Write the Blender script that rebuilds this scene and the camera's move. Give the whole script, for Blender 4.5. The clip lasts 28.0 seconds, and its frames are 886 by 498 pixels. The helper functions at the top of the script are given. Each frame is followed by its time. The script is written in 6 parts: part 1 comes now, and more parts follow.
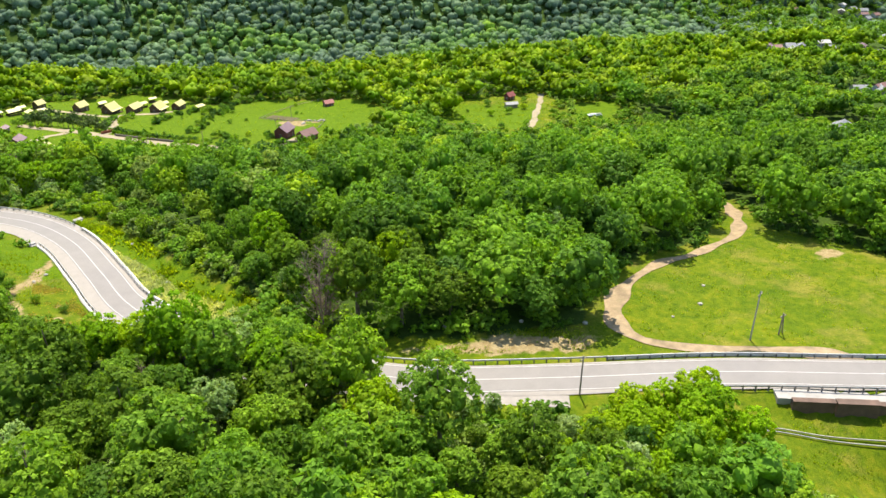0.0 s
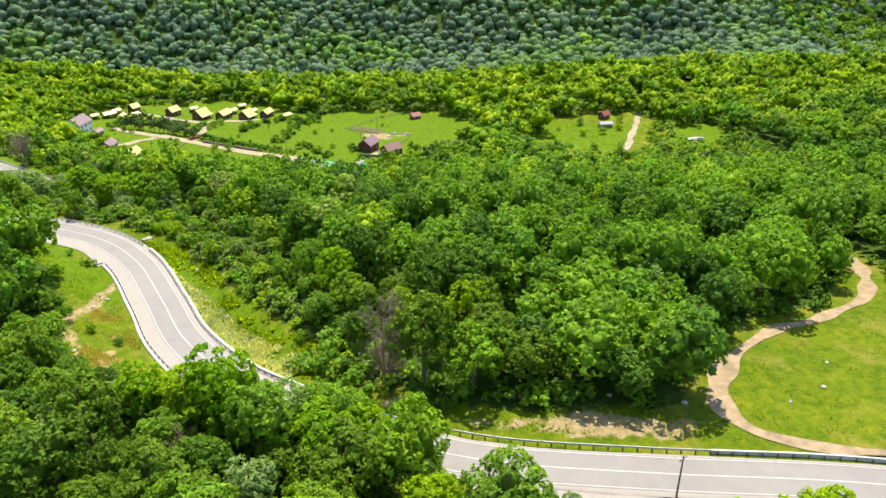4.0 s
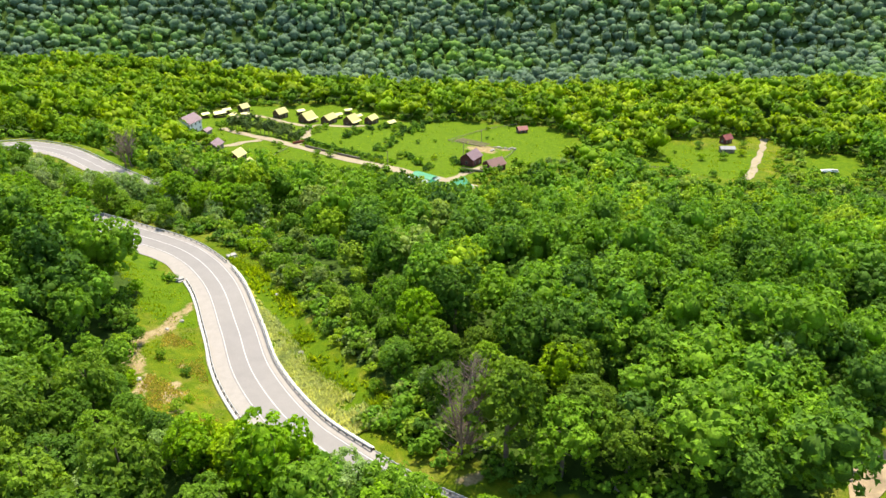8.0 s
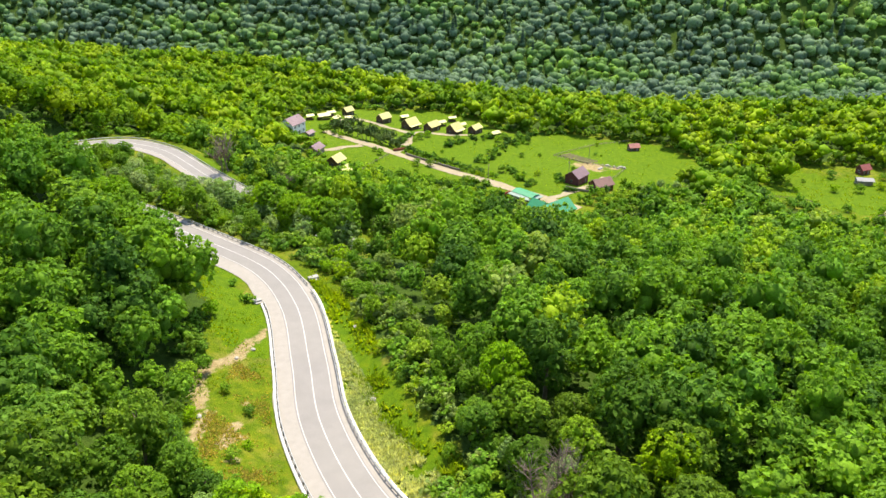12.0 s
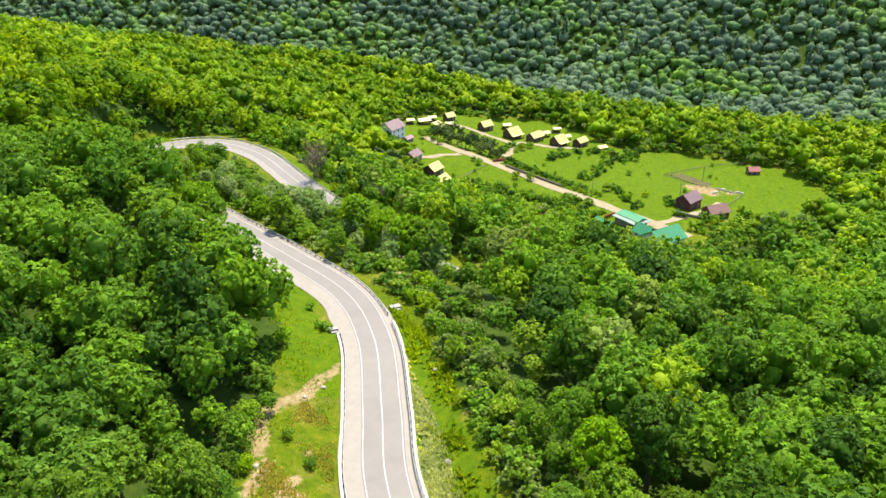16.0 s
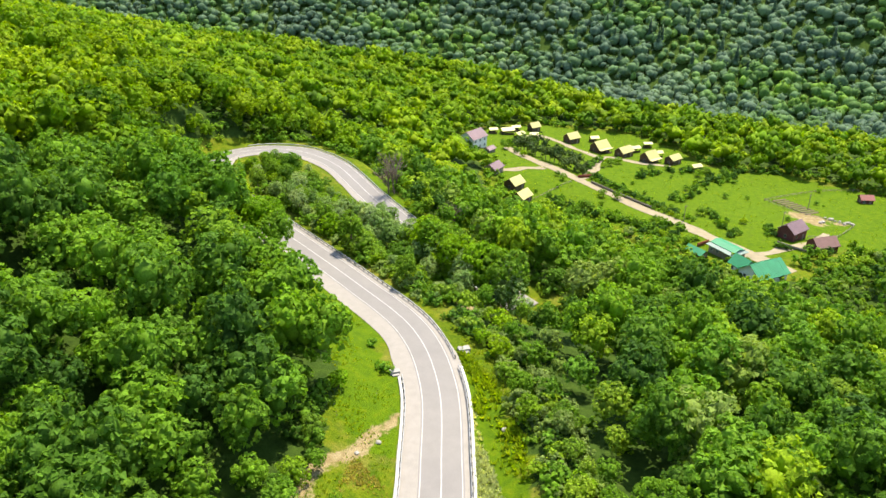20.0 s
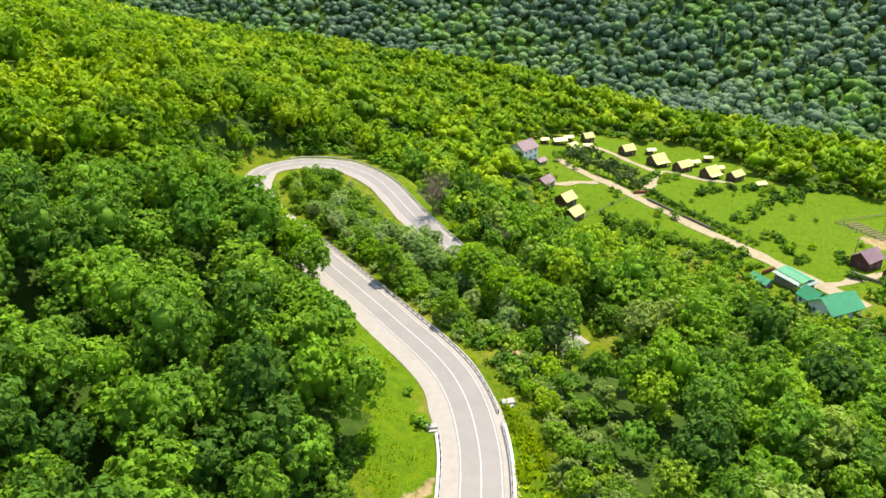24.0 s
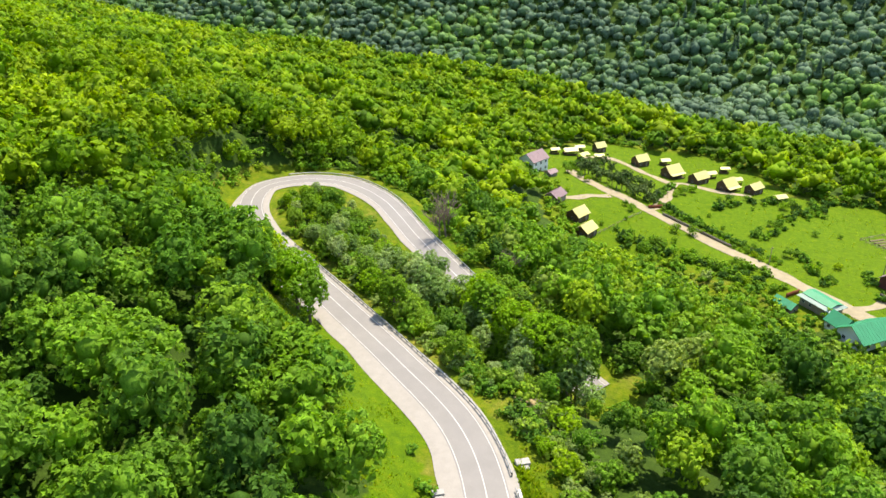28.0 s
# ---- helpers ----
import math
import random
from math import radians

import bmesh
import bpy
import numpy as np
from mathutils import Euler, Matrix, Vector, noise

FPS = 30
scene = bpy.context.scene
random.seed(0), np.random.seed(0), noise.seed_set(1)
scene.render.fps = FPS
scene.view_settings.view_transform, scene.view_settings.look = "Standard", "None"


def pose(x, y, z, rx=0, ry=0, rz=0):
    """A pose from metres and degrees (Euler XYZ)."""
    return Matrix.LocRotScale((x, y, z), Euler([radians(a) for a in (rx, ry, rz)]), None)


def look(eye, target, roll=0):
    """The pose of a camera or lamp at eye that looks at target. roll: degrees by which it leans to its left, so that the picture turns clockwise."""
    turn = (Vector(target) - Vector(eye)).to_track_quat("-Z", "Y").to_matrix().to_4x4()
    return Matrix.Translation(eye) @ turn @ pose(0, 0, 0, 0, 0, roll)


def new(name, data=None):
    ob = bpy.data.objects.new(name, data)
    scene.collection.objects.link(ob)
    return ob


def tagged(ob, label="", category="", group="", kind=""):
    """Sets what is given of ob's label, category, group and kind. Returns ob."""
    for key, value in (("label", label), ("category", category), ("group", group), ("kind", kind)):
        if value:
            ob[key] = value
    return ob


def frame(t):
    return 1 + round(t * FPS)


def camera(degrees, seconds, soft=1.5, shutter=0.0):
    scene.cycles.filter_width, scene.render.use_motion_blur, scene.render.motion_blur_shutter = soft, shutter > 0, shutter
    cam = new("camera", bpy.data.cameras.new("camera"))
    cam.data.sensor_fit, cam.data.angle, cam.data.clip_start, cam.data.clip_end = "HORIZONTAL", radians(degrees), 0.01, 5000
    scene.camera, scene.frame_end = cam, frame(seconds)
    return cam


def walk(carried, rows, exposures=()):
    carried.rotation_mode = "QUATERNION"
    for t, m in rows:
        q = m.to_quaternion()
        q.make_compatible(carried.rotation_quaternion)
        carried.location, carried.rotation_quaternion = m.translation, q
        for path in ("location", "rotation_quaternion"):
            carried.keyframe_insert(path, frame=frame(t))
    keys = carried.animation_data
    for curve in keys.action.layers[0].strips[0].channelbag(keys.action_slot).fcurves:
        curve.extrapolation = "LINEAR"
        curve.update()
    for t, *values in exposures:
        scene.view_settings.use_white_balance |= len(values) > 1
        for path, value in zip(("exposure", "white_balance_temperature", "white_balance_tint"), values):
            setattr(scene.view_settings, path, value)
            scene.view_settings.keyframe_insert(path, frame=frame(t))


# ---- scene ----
cam = camera(60.44, 28.0)


def gimbal(x, y, z, yaw, pitch, roll):
    a, b = radians(yaw), radians(pitch)
    way = Vector((-math.sin(a) * math.cos(b), math.cos(a) * math.cos(b), math.sin(b)))
    eye = Vector((x, y, z))
    return look(eye, eye + way, roll)


# seconds, x, y, z, yaw, pitch, roll
PATH = [
    (0, -14.24, -47.04, 130.71, -23.74, -27.59, -0.04),
    (1, -12.64, -43.54, 130.78, -22.27, -27.49, -0.11),
    (2, -10.91, -39.66, 130.85, -20.67, -27.38, -0.19),
    (3, -9.15, -35.57, 130.79, -18.77, -27.25, -0.25),
    (4, -7.47, -31.61, 130.66, -16.71, -27.12, -0.21),
    (5, -5.94, -27.69, 130.53, -14.61, -27.02, -0.19),
    (6, -4.62, -23.78, 130.46, -12.49, -26.94, -0.16),
    (7, -3.56, -19.85, 130.52, -10.38, -26.89, -0.12),
    (8, -2.61, -16.03, 130.45, -8.32, -26.83, -0.05),
    (9, -1.62, -12.13, 130.51, -6.17, -26.79, -0.03),
    (10, -0.85, -8.26, 130.43, -4.07, -26.74, 0.00),
    (11, -0.41, -4.15, 130.18, -2.01, -26.68, 0.03),
    (12, 0.00, 0.00, 130.00, 0.00, -26.68, 0.03),
    (13, 0.20, 4.20, 129.79, 2.06, -26.67, 0.05),
    (14, 0.19, 8.30, 129.51, 4.04, -26.73, 0.12),
    (15, -0.10, 12.35, 129.40, 6.02, -26.66, 0.18),
    (16, -0.54, 16.29, 129.19, 7.96, -26.65, 0.24),
    (17, -1.00, 20.28, 129.04, 9.78, -26.65, 0.27),
    (18, -1.59, 24.20, 128.99, 11.40, -26.64, 0.28),
    (19, -2.19, 28.09, 128.94, 12.99, -26.64, 0.28),
    (20, -2.91, 31.78, 128.98, 14.50, -26.66, 0.24),
    (21, -3.45, 35.34, 129.16, 15.58, -26.69, 0.14),
    (22, -4.30, 38.73, 129.56, 16.70, -26.75, 0.05),
    (23, -5.31, 42.03, 130.03, 17.72, -26.81, -0.02),
    (24, -6.31, 45.37, 130.41, 18.46, -26.85, -0.07),
    (25, -7.46, 48.71, 130.52, 18.98, -26.87, -0.07),
    (26, -8.70, 52.14, 130.66, 19.18, -26.88, -0.10),
    (27, -9.91, 55.43, 130.79, 19.10, -26.88, -0.14),
    (28, -11.09, 58.72, 130.83, 18.95, -26.89, -0.18),
]
walk(cam, [(row[0], gimbal(*row[1:])) for row in PATH], [(0, 1.33, 7300, 9.5), (28, 1.33, 7300, 9.5)])


# ---- world ----
SUN_AZ, SUN_EL = 17.0, 65.0
world = bpy.data.worlds.new("sky")
scene.world = world
world.use_nodes = True
wn = world.node_tree
sky = wn.nodes.new("ShaderNodeTexSky")
sky.sky_type = "NISHITA"
sky.sun_disc = False
sky.sun_elevation = radians(SUN_EL)
sky.sun_rotation = radians(SUN_AZ)
sky.air_density, sky.dust_density, sky.ozone_density = 1.0, 0.6, 1.0
wn.links.new(sky.outputs[0], wn.nodes["Background"].inputs[0])
wn.nodes["Background"].inputs[1].default_value = 0.15
sun = new("sun", bpy.data.lights.new("sun", "SUN"))
sun.data.energy, sun.data.angle, sun.data.color = 3.8, radians(0.53), (1.0, 0.95, 0.86)
sun_from = Vector((math.sin(radians(SUN_AZ)) * math.cos(radians(SUN_EL)), math.cos(radians(SUN_AZ)) * math.cos(radians(SUN_EL)), math.sin(radians(SUN_EL))))
sun.matrix_world = look(sun_from * 900, (0, 0, 0))



# ---- materials ----
def nodes_of(name):
    m = bpy.data.materials.new(name)
    m.use_nodes = True
    t = m.node_tree
    return m, t, t.nodes["Principled BSDF"]


def add(t, kind, **values):
    n = t.nodes.new(kind)
    for key, value in values.items():
        n.inputs[key.replace("_", " ")].default_value = value
    return n


def ramp(t, source, stops):
    r = t.nodes.new("ShaderNodeValToRGB")
    while len(r.color_ramp.elements) < len(stops):
        r.color_ramp.elements.new(0.5)
    for e, (at, c) in zip(r.color_ramp.elements, stops):
        e.position, e.color = at, (*c, 1)
    t.links.new(source, r.inputs[0])
    return r.outputs[0]


def blend(t, kind, fac, a, b):
    m = t.nodes.new("ShaderNodeMix")
    m.data_type, m.blend_type = "RGBA", kind
    for socket, v in ((m.inputs[0], fac), (m.inputs[6], a), (m.inputs[7], b)):
        if isinstance(v, (int, float)):
            socket.default_value = v
        elif isinstance(v, tuple):
            socket.default_value = (*v, 1)
        else:
            t.links.new(v, socket)
    return m.outputs[2]


def world_noise(t, scale, detail=4.0, rough=0.6):
    g = t.nodes.new("ShaderNodeNewGeometry")
    n = add(t, "ShaderNodeTexNoise", Scale=scale, Detail=detail, Roughness=rough)
    t.links.new(g.outputs["Position"], n.inputs["Vector"])
    return n.outputs["Fac"]


def relief(t, bsdf, height, strength, distance):
    b = add(t, "ShaderNodeBump", Strength=strength, Distance=distance)
    t.links.new(height, b.inputs["Height"])
    t.links.new(b.outputs[0], bsdf.inputs["Normal"])


def plain(name, colour, rough=0.7, metal=0.0, vary=0.25, scale=3.0, bump=0.02, dirt=None):
    """Paint, metal, wood or stone with stains at one scale and grain at another."""
    m, t, b = nodes_of(name)
    big, fine = world_noise(t, scale * 0.35, 3), world_noise(t, scale * 6, 5)
    lo = tuple(c * (1 - vary) for c in colour)
    hi = tuple(min(1, c * (1 + vary * 0.8)) for c in colour)
    c = ramp(t, big, [(0.3, lo), (0.7, hi)])
    c = blend(t, "MULTIPLY", 0.5, c, ramp(t, fine, [(0.3, (0.72, 0.72, 0.72)), (0.65, (1.0, 1.0, 1.0))]))
    if dirt:
        c = blend(t, "MIX", ramp(t, world_noise(t, scale * 0.8, 6, 0.75), [(0.52, (0, 0, 0)), (0.72, (0.7, 0.7, 0.7))]), c, dirt)
    t.links.new(c, b.inputs["Base Color"])
    b.inputs["Roughness"].default_value, b.inputs["Metallic"].default_value = rough, metal
    if bump:
        relief(t, b, fine, 0.5, bump)
    return m


def leafy(name, colours, per_thing=True, lucent=0.46, patch=0.12, sprays=1.0, grain=1.25):
    """Foliage: hue by tree, lighter and darker sprays in each crown, and light that passes through the leaves."""
    m, t, b = nodes_of(name)
    if per_thing:
        pick = t.nodes.new("ShaderNodeObjectInfo").outputs["Random"]
    else:
        a = t.nodes.new("ShaderNodeAttribute")
        a.attribute_name = "tint"
        pick = a.outputs["Fac"]
    steps = [(i / max(1, len(colours) - 1), c) for i, c in enumerate(colours)]
    hue = ramp(t, pick, steps)
    geo = t.nodes.new("ShaderNodeNewGeometry")
    each = ramp(t, geo.outputs["Random Per Island"], [(0.0, (0.66, 0.69, 0.66)), (0.5, (0.99, 0.99, 0.98)), (1.0, (1.38, 1.34, 1.25))])
    c = blend(t, "MULTIPLY", sprays, hue, each)
    c = blend(t, "MULTIPLY", 0.8, c, ramp(t, world_noise(t, patch, 3), [(0.32, (0.68, 0.74, 0.7)), (0.66, (1.25, 1.14, 1.0))]))
    clumps, leaves = world_noise(t, grain, 3, 0.7), world_noise(t, grain * 3.3, 3, 0.7)
    c = blend(t, "MULTIPLY", 0.9, c, ramp(t, clumps, [(0.34, (0.74, 0.78, 0.74)), (0.5, (1.0, 1.0, 1.0)), (0.68, (1.22, 1.22, 1.16))]))
    c = blend(t, "MULTIPLY", 0.7, c, ramp(t, leaves, [(0.36, (0.68, 0.72, 0.68)), (0.62, (1.24, 1.26, 1.2))]))
    t.links.new(c, b.inputs["Base Color"])
    relief(t, b, leaves, 0.35, 0.25 / grain)
    b.inputs["Roughness"].default_value = 0.62
    b.inputs["Specular IOR Level"].default_value = 0.1
    thin = t.nodes.new("ShaderNodeBsdfTranslucent")
    t.links.new(blend(t, "MULTIPLY", 1.0, c, (1.25, 1.2, 0.55)), thin.inputs[0])
    mix = add(t, "ShaderNodeMixShader", Fac=lucent)
    t.links.new(b.outputs[0], mix.inputs[1])
    t.links.new(thin.outputs[0], mix.inputs[2])
    t.links.new(mix.outputs[0], t.nodes["Material Output"].inputs[0])
    return m


def ground_material():
    """Turf, forest litter and bare clay soil, shared out by the plan's cover and broken up by noise."""
    m, t, b = nodes_of("ground")
    turf = t.nodes.new("ShaderNodeAttribute")
    turf.attribute_name = "turf"
    soil = t.nodes.new("ShaderNodeAttribute")
    soil.attribute_name = "soil"
    lush = t.nodes.new("ShaderNodeAttribute")
    lush.attribute_name = "lush"
    mid, fine, wide = world_noise(t, 0.55, 6, 0.7), world_noise(t, 3.2, 6, 0.75), world_noise(t, 0.07, 3)
    grass = ramp(t, mid, [(0.28, (0.04, 0.082, 0.004)), (0.5, (0.092, 0.14, 0.005)), (0.72, (0.165, 0.175, 0.012))])
    grass = blend(t, "MULTIPLY", 0.85, grass, ramp(t, wide, [(0.35, (0.75, 0.86, 0.7)), (0.65, (1.2, 1.1, 1.0))]))
    dry = ramp(t, world_noise(t, 0.13, 6, 0.68), [(0.5, (0, 0, 0)), (0.66, (0.45, 0.45, 0.45))])
    grass = blend(t, "MIX", dry, grass, ramp(t, fine, [(0.3, (0.16, 0.15, 0.022)), (0.6, (0.29, 0.225, 0.06)), (0.8, (0.32, 0.28, 0.13))]))
    mown = ramp(t, mid, [(0.3, (0.046, 0.1, 0.003)), (0.55, (0.084, 0.15, 0.003)), (0.75, (0.135, 0.165, 0.005))])
    litter = ramp(t, mid, [(0.3, (0.024, 0.05, 0.008)), (0.6, (0.045, 0.085, 0.011)), (0.8, (0.065, 0.075, 0.02))])
    clay = ramp(t, mid, [(0.3, (0.18, 0.125, 0.05)), (0.55, (0.29, 0.23, 0.12)), (0.8, (0.36, 0.30, 0.18))])

    def mask(a, low, high):
        s = t.nodes.new("ShaderNodeMath")
        s.operation = "ADD"
        t.links.new(a.outputs["Fac"], s.inputs[0])
        k = t.nodes.new("ShaderNodeMath")
        k.operation = "MULTIPLY_ADD"
        k.inputs[1].default_value, k.inputs[2].default_value = 1.1, -0.55
        t.links.new(mid, k.inputs[0])
        t.links.new(k.outputs[0], s.inputs[1])
        return ramp(t, s.outputs[0], [(low, (0, 0, 0)), (high, (1, 1, 1))])

    grass = blend(t, "MIX", mask(lush, 0.3, 0.6), grass, mown)
    c = blend(t, "MIX", mask(turf, 0.35, 0.6), litter, grass)
    c = blend(t, "MIX", mask(soil, 0.42, 0.62), c, clay)
    c = blend(t, "MULTIPLY", 0.7, c, ramp(t, fine, [(0.3, (0.6, 0.62, 0.6)), (0.62, (1.12, 1.1, 1.05))]))
    t.links.new(c, b.inputs["Base Color"])
    b.inputs["Roughness"].default_value = 0.95
    b.inputs["Specular IOR Level"].default_value = 0.1
    relief(t, b, fine, 0.9, 0.25)
    return m


def asphalt_material():
    m, t, b = nodes_of("asphalt")
    wear, grit, patch = world_noise(t, 0.35, 4, 0.65), world_noise(t, 9, 4, 0.7), world_noise(t, 0.06, 2)
    c = ramp(t, wear, [(0.3, (0.182, 0.17, 0.16)), (0.7, (0.208, 0.194, 0.183))])
    c = blend(t, "MULTIPLY", 0.6, c, ramp(t, grit, [(0.35, (0.8, 0.8, 0.8)), (0.65, (1.08, 1.08, 1.08))]))
    c = blend(t, "MULTIPLY", 0.7, c, ramp(t, patch, [(0.4, (0.94, 0.94, 0.95)), (0.6, (1.03, 1.03, 1.02))]))
    t.links.new(c, b.inputs["Base Color"])
    b.inputs["Roughness"].default_value = 0.85
    relief(t, b, grit, 0.4, 0.02)
    return m


GROUND = ground_material()
ASPHALT = asphalt_material()
GRAVEL = plain("pale_gravel", (0.272, 0.25, 0.225), 0.95, vary=0.08, scale=2.2, bump=0.06, dirt=(0.245, 0.22, 0.185))
ROAD_PAINT = plain("road_paint", (0.4, 0.39, 0.375), 0.6, vary=0.12, scale=2.0, bump=0, dirt=(0.3, 0.288, 0.27))
CONCRETE = plain("concrete", (0.31, 0.298, 0.278), 0.9, vary=0.15, scale=1.4, bump=0.02, dirt=(0.228, 0.216, 0.192))
ZINC = plain("zinc_rail", (0.372, 0.378, 0.378), 0.5, metal=0.35, vary=0.15, scale=2.0, bump=0, dirt=(0.24, 0.228, 0.21))
STEEL_DARK = plain("dark_steel", (0.16, 0.15, 0.14), 0.7, metal=0.2, vary=0.2, scale=3, bump=0)
TILTH = plain("tilled_soil", (0.135, 0.105, 0.055), 0.95, vary=0.3, scale=1.6, bump=0.1, dirt=(0.09, 0.11, 0.03))
DIRT = plain("dirt_track", (0.265, 0.195, 0.115), 0.95, vary=0.34, scale=1.4, bump=0.08, dirt=(0.18, 0.162, 0.072))
LANE = plain("pale_lane", (0.27, 0.225, 0.14), 0.95, vary=0.16, scale=1.2, bump=0.05, dirt=(0.24, 0.216, 0.15))
LIME_ROOF = plain("lime_roof", (0.47, 0.43, 0.15), 0.55, vary=0.12, scale=1.2, bump=0.01, dirt=(0.42, 0.38, 0.14))
LOG = plain("brown_logs", (0.085, 0.045, 0.022), 0.75, vary=0.3, scale=2.5, bump=0.03)
MAUVE = plain("mauve_roof", (0.185, 0.115, 0.13), 0.6, vary=0.15, scale=1.3, bump=0.01, dirt=(0.15, 0.09, 0.09))
MAROON = plain("maroon_boards", (0.12, 0.030, 0.028), 0.75, vary=0.25, scale=2.5, bump=0.02)
PINK_ROOF = plain("pink_roof", (0.185, 0.095, 0.08), 0.6, vary=0.15, scale=1.4, bump=0.01, dirt=(0.18, 0.09, 0.072))
RED_ROOF = plain("red_roof", (0.216, 0.051, 0.042), 0.6, vary=0.18, scale=1.6, bump=0.01)
TEAL = plain("teal_roof", (0.012, 0.215, 0.092), 0.6, vary=0.12, scale=1.2, bump=0.01, dirt=(0.010, 0.165, 0.078))
PALE_TEAL = plain("pale_roof", (0.27, 0.345, 0.295), 0.5, vary=0.1, scale=1.2, bump=0.01)
WHITE = plain("white_plaster", (0.38, 0.375, 0.36), 0.85, vary=0.08, scale=1.0, bump=0.01, dirt=(0.36, 0.342, 0.3))
TAN = plain("tan_plaster", (0.252, 0.186, 0.144), 0.85, vary=0.15, scale=1.2, bump=0.01)
GREY_ROOF = plain("grey_roof", (0.18, 0.186, 0.198), 0.6, vary=0.15, scale=1.2, bump=0.01, dirt=(0.12, 0.12, 0.114))
ORANGE = plain("rust_fence", (0.252, 0.06, 0.027), 0.75, vary=0.2, scale=2.0, bump=0.01)
GREY_WOOD = plain("grey_wood", (0.24, 0.20, 0.16), 0.85, vary=0.3, scale=3.0, bump=0.02)
BARK = plain("bark", (0.16, 0.12, 0.09), 0.9, vary=0.35, scale=4.0, bump=0.05)
PALE_BARK = plain("pale_bark", (0.216, 0.18, 0.156), 0.9, vary=0.3, scale=4.0, bump=0.04)
GLASS = plain("window_glass", (0.03, 0.04, 0.05), 0.08, vary=0.2, scale=1.0, bump=0)
TRAILER_WHITE = plain("white_paint", (0.78, 0.78, 0.76), 0.5, vary=0.05, scale=1.0, bump=0)
LIMEWASH = plain("limewashed_concrete", (0.52, 0.51, 0.48), 0.85, vary=0.12, scale=1.6, bump=0.01, dirt=(0.36, 0.34, 0.30))
STONE = plain("pale_stone", (0.33, 0.312, 0.276), 0.9, vary=0.25, scale=2.0, bump=0.05)
BROWN_WALL = plain("brown_wall", (0.12, 0.075, 0.055), 0.85, vary=0.25, scale=2.0, bump=0.03)

BRIGHT = [(0.24, 0.39, 0.012), (0.19, 0.36, 0.010), (0.30, 0.41, 0.012), (0.165, 0.33, 0.012), (0.21, 0.37, 0.014)]
GREEN = [(0.165, 0.32, 0.024), (0.12, 0.25, 0.026), (0.215, 0.36, 0.024), (0.105, 0.23, 0.03), (0.185, 0.31, 0.032), (0.15, 0.29, 0.026)]
# dark green leaves with part of the woods' deep shade in the colour
DUSKY = [(0.09, 0.19, 0.018), (0.068, 0.155, 0.02), (0.13, 0.225, 0.018), (0.11, 0.20, 0.02)]
SILVER = [(0.26, 0.37, 0.15), (0.2, 0.33, 0.10), (0.3, 0.40, 0.19)]
PALE_WEED = leafy("pale_weed", [(0.42, 0.48, 0.19), (0.55, 0.58, 0.31)], per_thing=False, lucent=0.55)
BLADES = leafy("grass_blades", [(0.17, 0.30, 0.008), (0.22, 0.34, 0.010), (0.30, 0.36, 0.02)], per_thing=False, lucent=0.58)
OCHRE = leafy("ochre_weed", [(0.32, 0.34, 0.04), (0.44, 0.38, 0.09), (0.40, 0.31, 0.10)], per_thing=False, lucent=0.5)
TWIG = plain("dry_twigs", (0.21, 0.15, 0.115), 0.9, vary=0.25, scale=3.0, bump=0)
LEAF_BRIGHT = leafy("leaf_bright", BRIGHT)
LEAF_GREEN = leafy("leaf_green", GREEN)
LEAF_DUSKY = leafy("leaf_dusky", DUSKY)
LEAF_SILVER = leafy("leaf_silver", SILVER)
LEAF_DARK = leafy("leaf_dark", [(0.085, 0.15, 0.045), (0.11, 0.165, 0.06)], lucent=0.35)
WOODS = leafy("woods_leaf", [(0.055, 0.135, 0.024), (0.105, 0.225, 0.026), (0.165, 0.32, 0.024), (0.125, 0.275, 0.03), (0.25, 0.385, 0.024), (0.21, 0.30, 0.09)], per_thing=False, patch=0.02, grain=1.1)
HILL = leafy("hill_leaf", [(0.075, 0.165, 0.010), (0.13, 0.265, 0.010), (0.185, 0.315, 0.010), (0.25, 0.36, 0.012), (0.13, 0.275, 0.012)], per_thing=False, patch=0.02, grain=1.3)
# the blue of distant haze is put into these leaf colours
MOUNTAIN = leafy("mountain_leaf_haze", [(0.095, 0.165, 0.125), (0.13, 0.21, 0.155), (0.15, 0.25, 0.15), (0.15, 0.29, 0.075), (0.23, 0.40, 0.045)], per_thing=False, lucent=0.42, patch=0.012, sprays=0.5, grain=0.6)


SPRUCE = leafy("spruce_needles", [(0.045, 0.085, 0.05), (0.06, 0.11, 0.055)], per_thing=False, lucent=0.2)


# ---- the lie of the land ----
ROAD = [(150, -14, 58.6), (118, -0.5, 58.4), (88, 13.3, 58.2), (65.7, 24.5, 57.7), (42.4, 33.9, 57.2), (21.5, 43.4, 56.7), (6, 55.4, 55.8),
        (-4.5, 68, 54.2), (-12.5, 80, 52.6), (-19.8, 96.5, 51.2), (-24.1, 113.3, 50.4), (-30.2, 134.4, 49.6), (-40.2, 151.8, 48.8),
        (-57.5, 167.2, 48.0), (-77, 182.6, 47.3), (-95, 196.6, 46.6), (-110, 208.5, 46.0), (-120.5, 219, 45.5), (-128, 231, 44.9), (-130.5, 243, 44.3),
        (-123.5, 252.5, 43.7), (-112.9, 256.1, 43.2), (-103, 253.6, 42.7), (-94, 248.0, 42.3), (-85.6, 239.6, 41.8), (-77, 230.1, 41.4),
        (-61.8, 215.3, 40.4), (-49.1, 203.5, 39.6), (-36, 193, 38.6), (-22, 184, 37.0)]


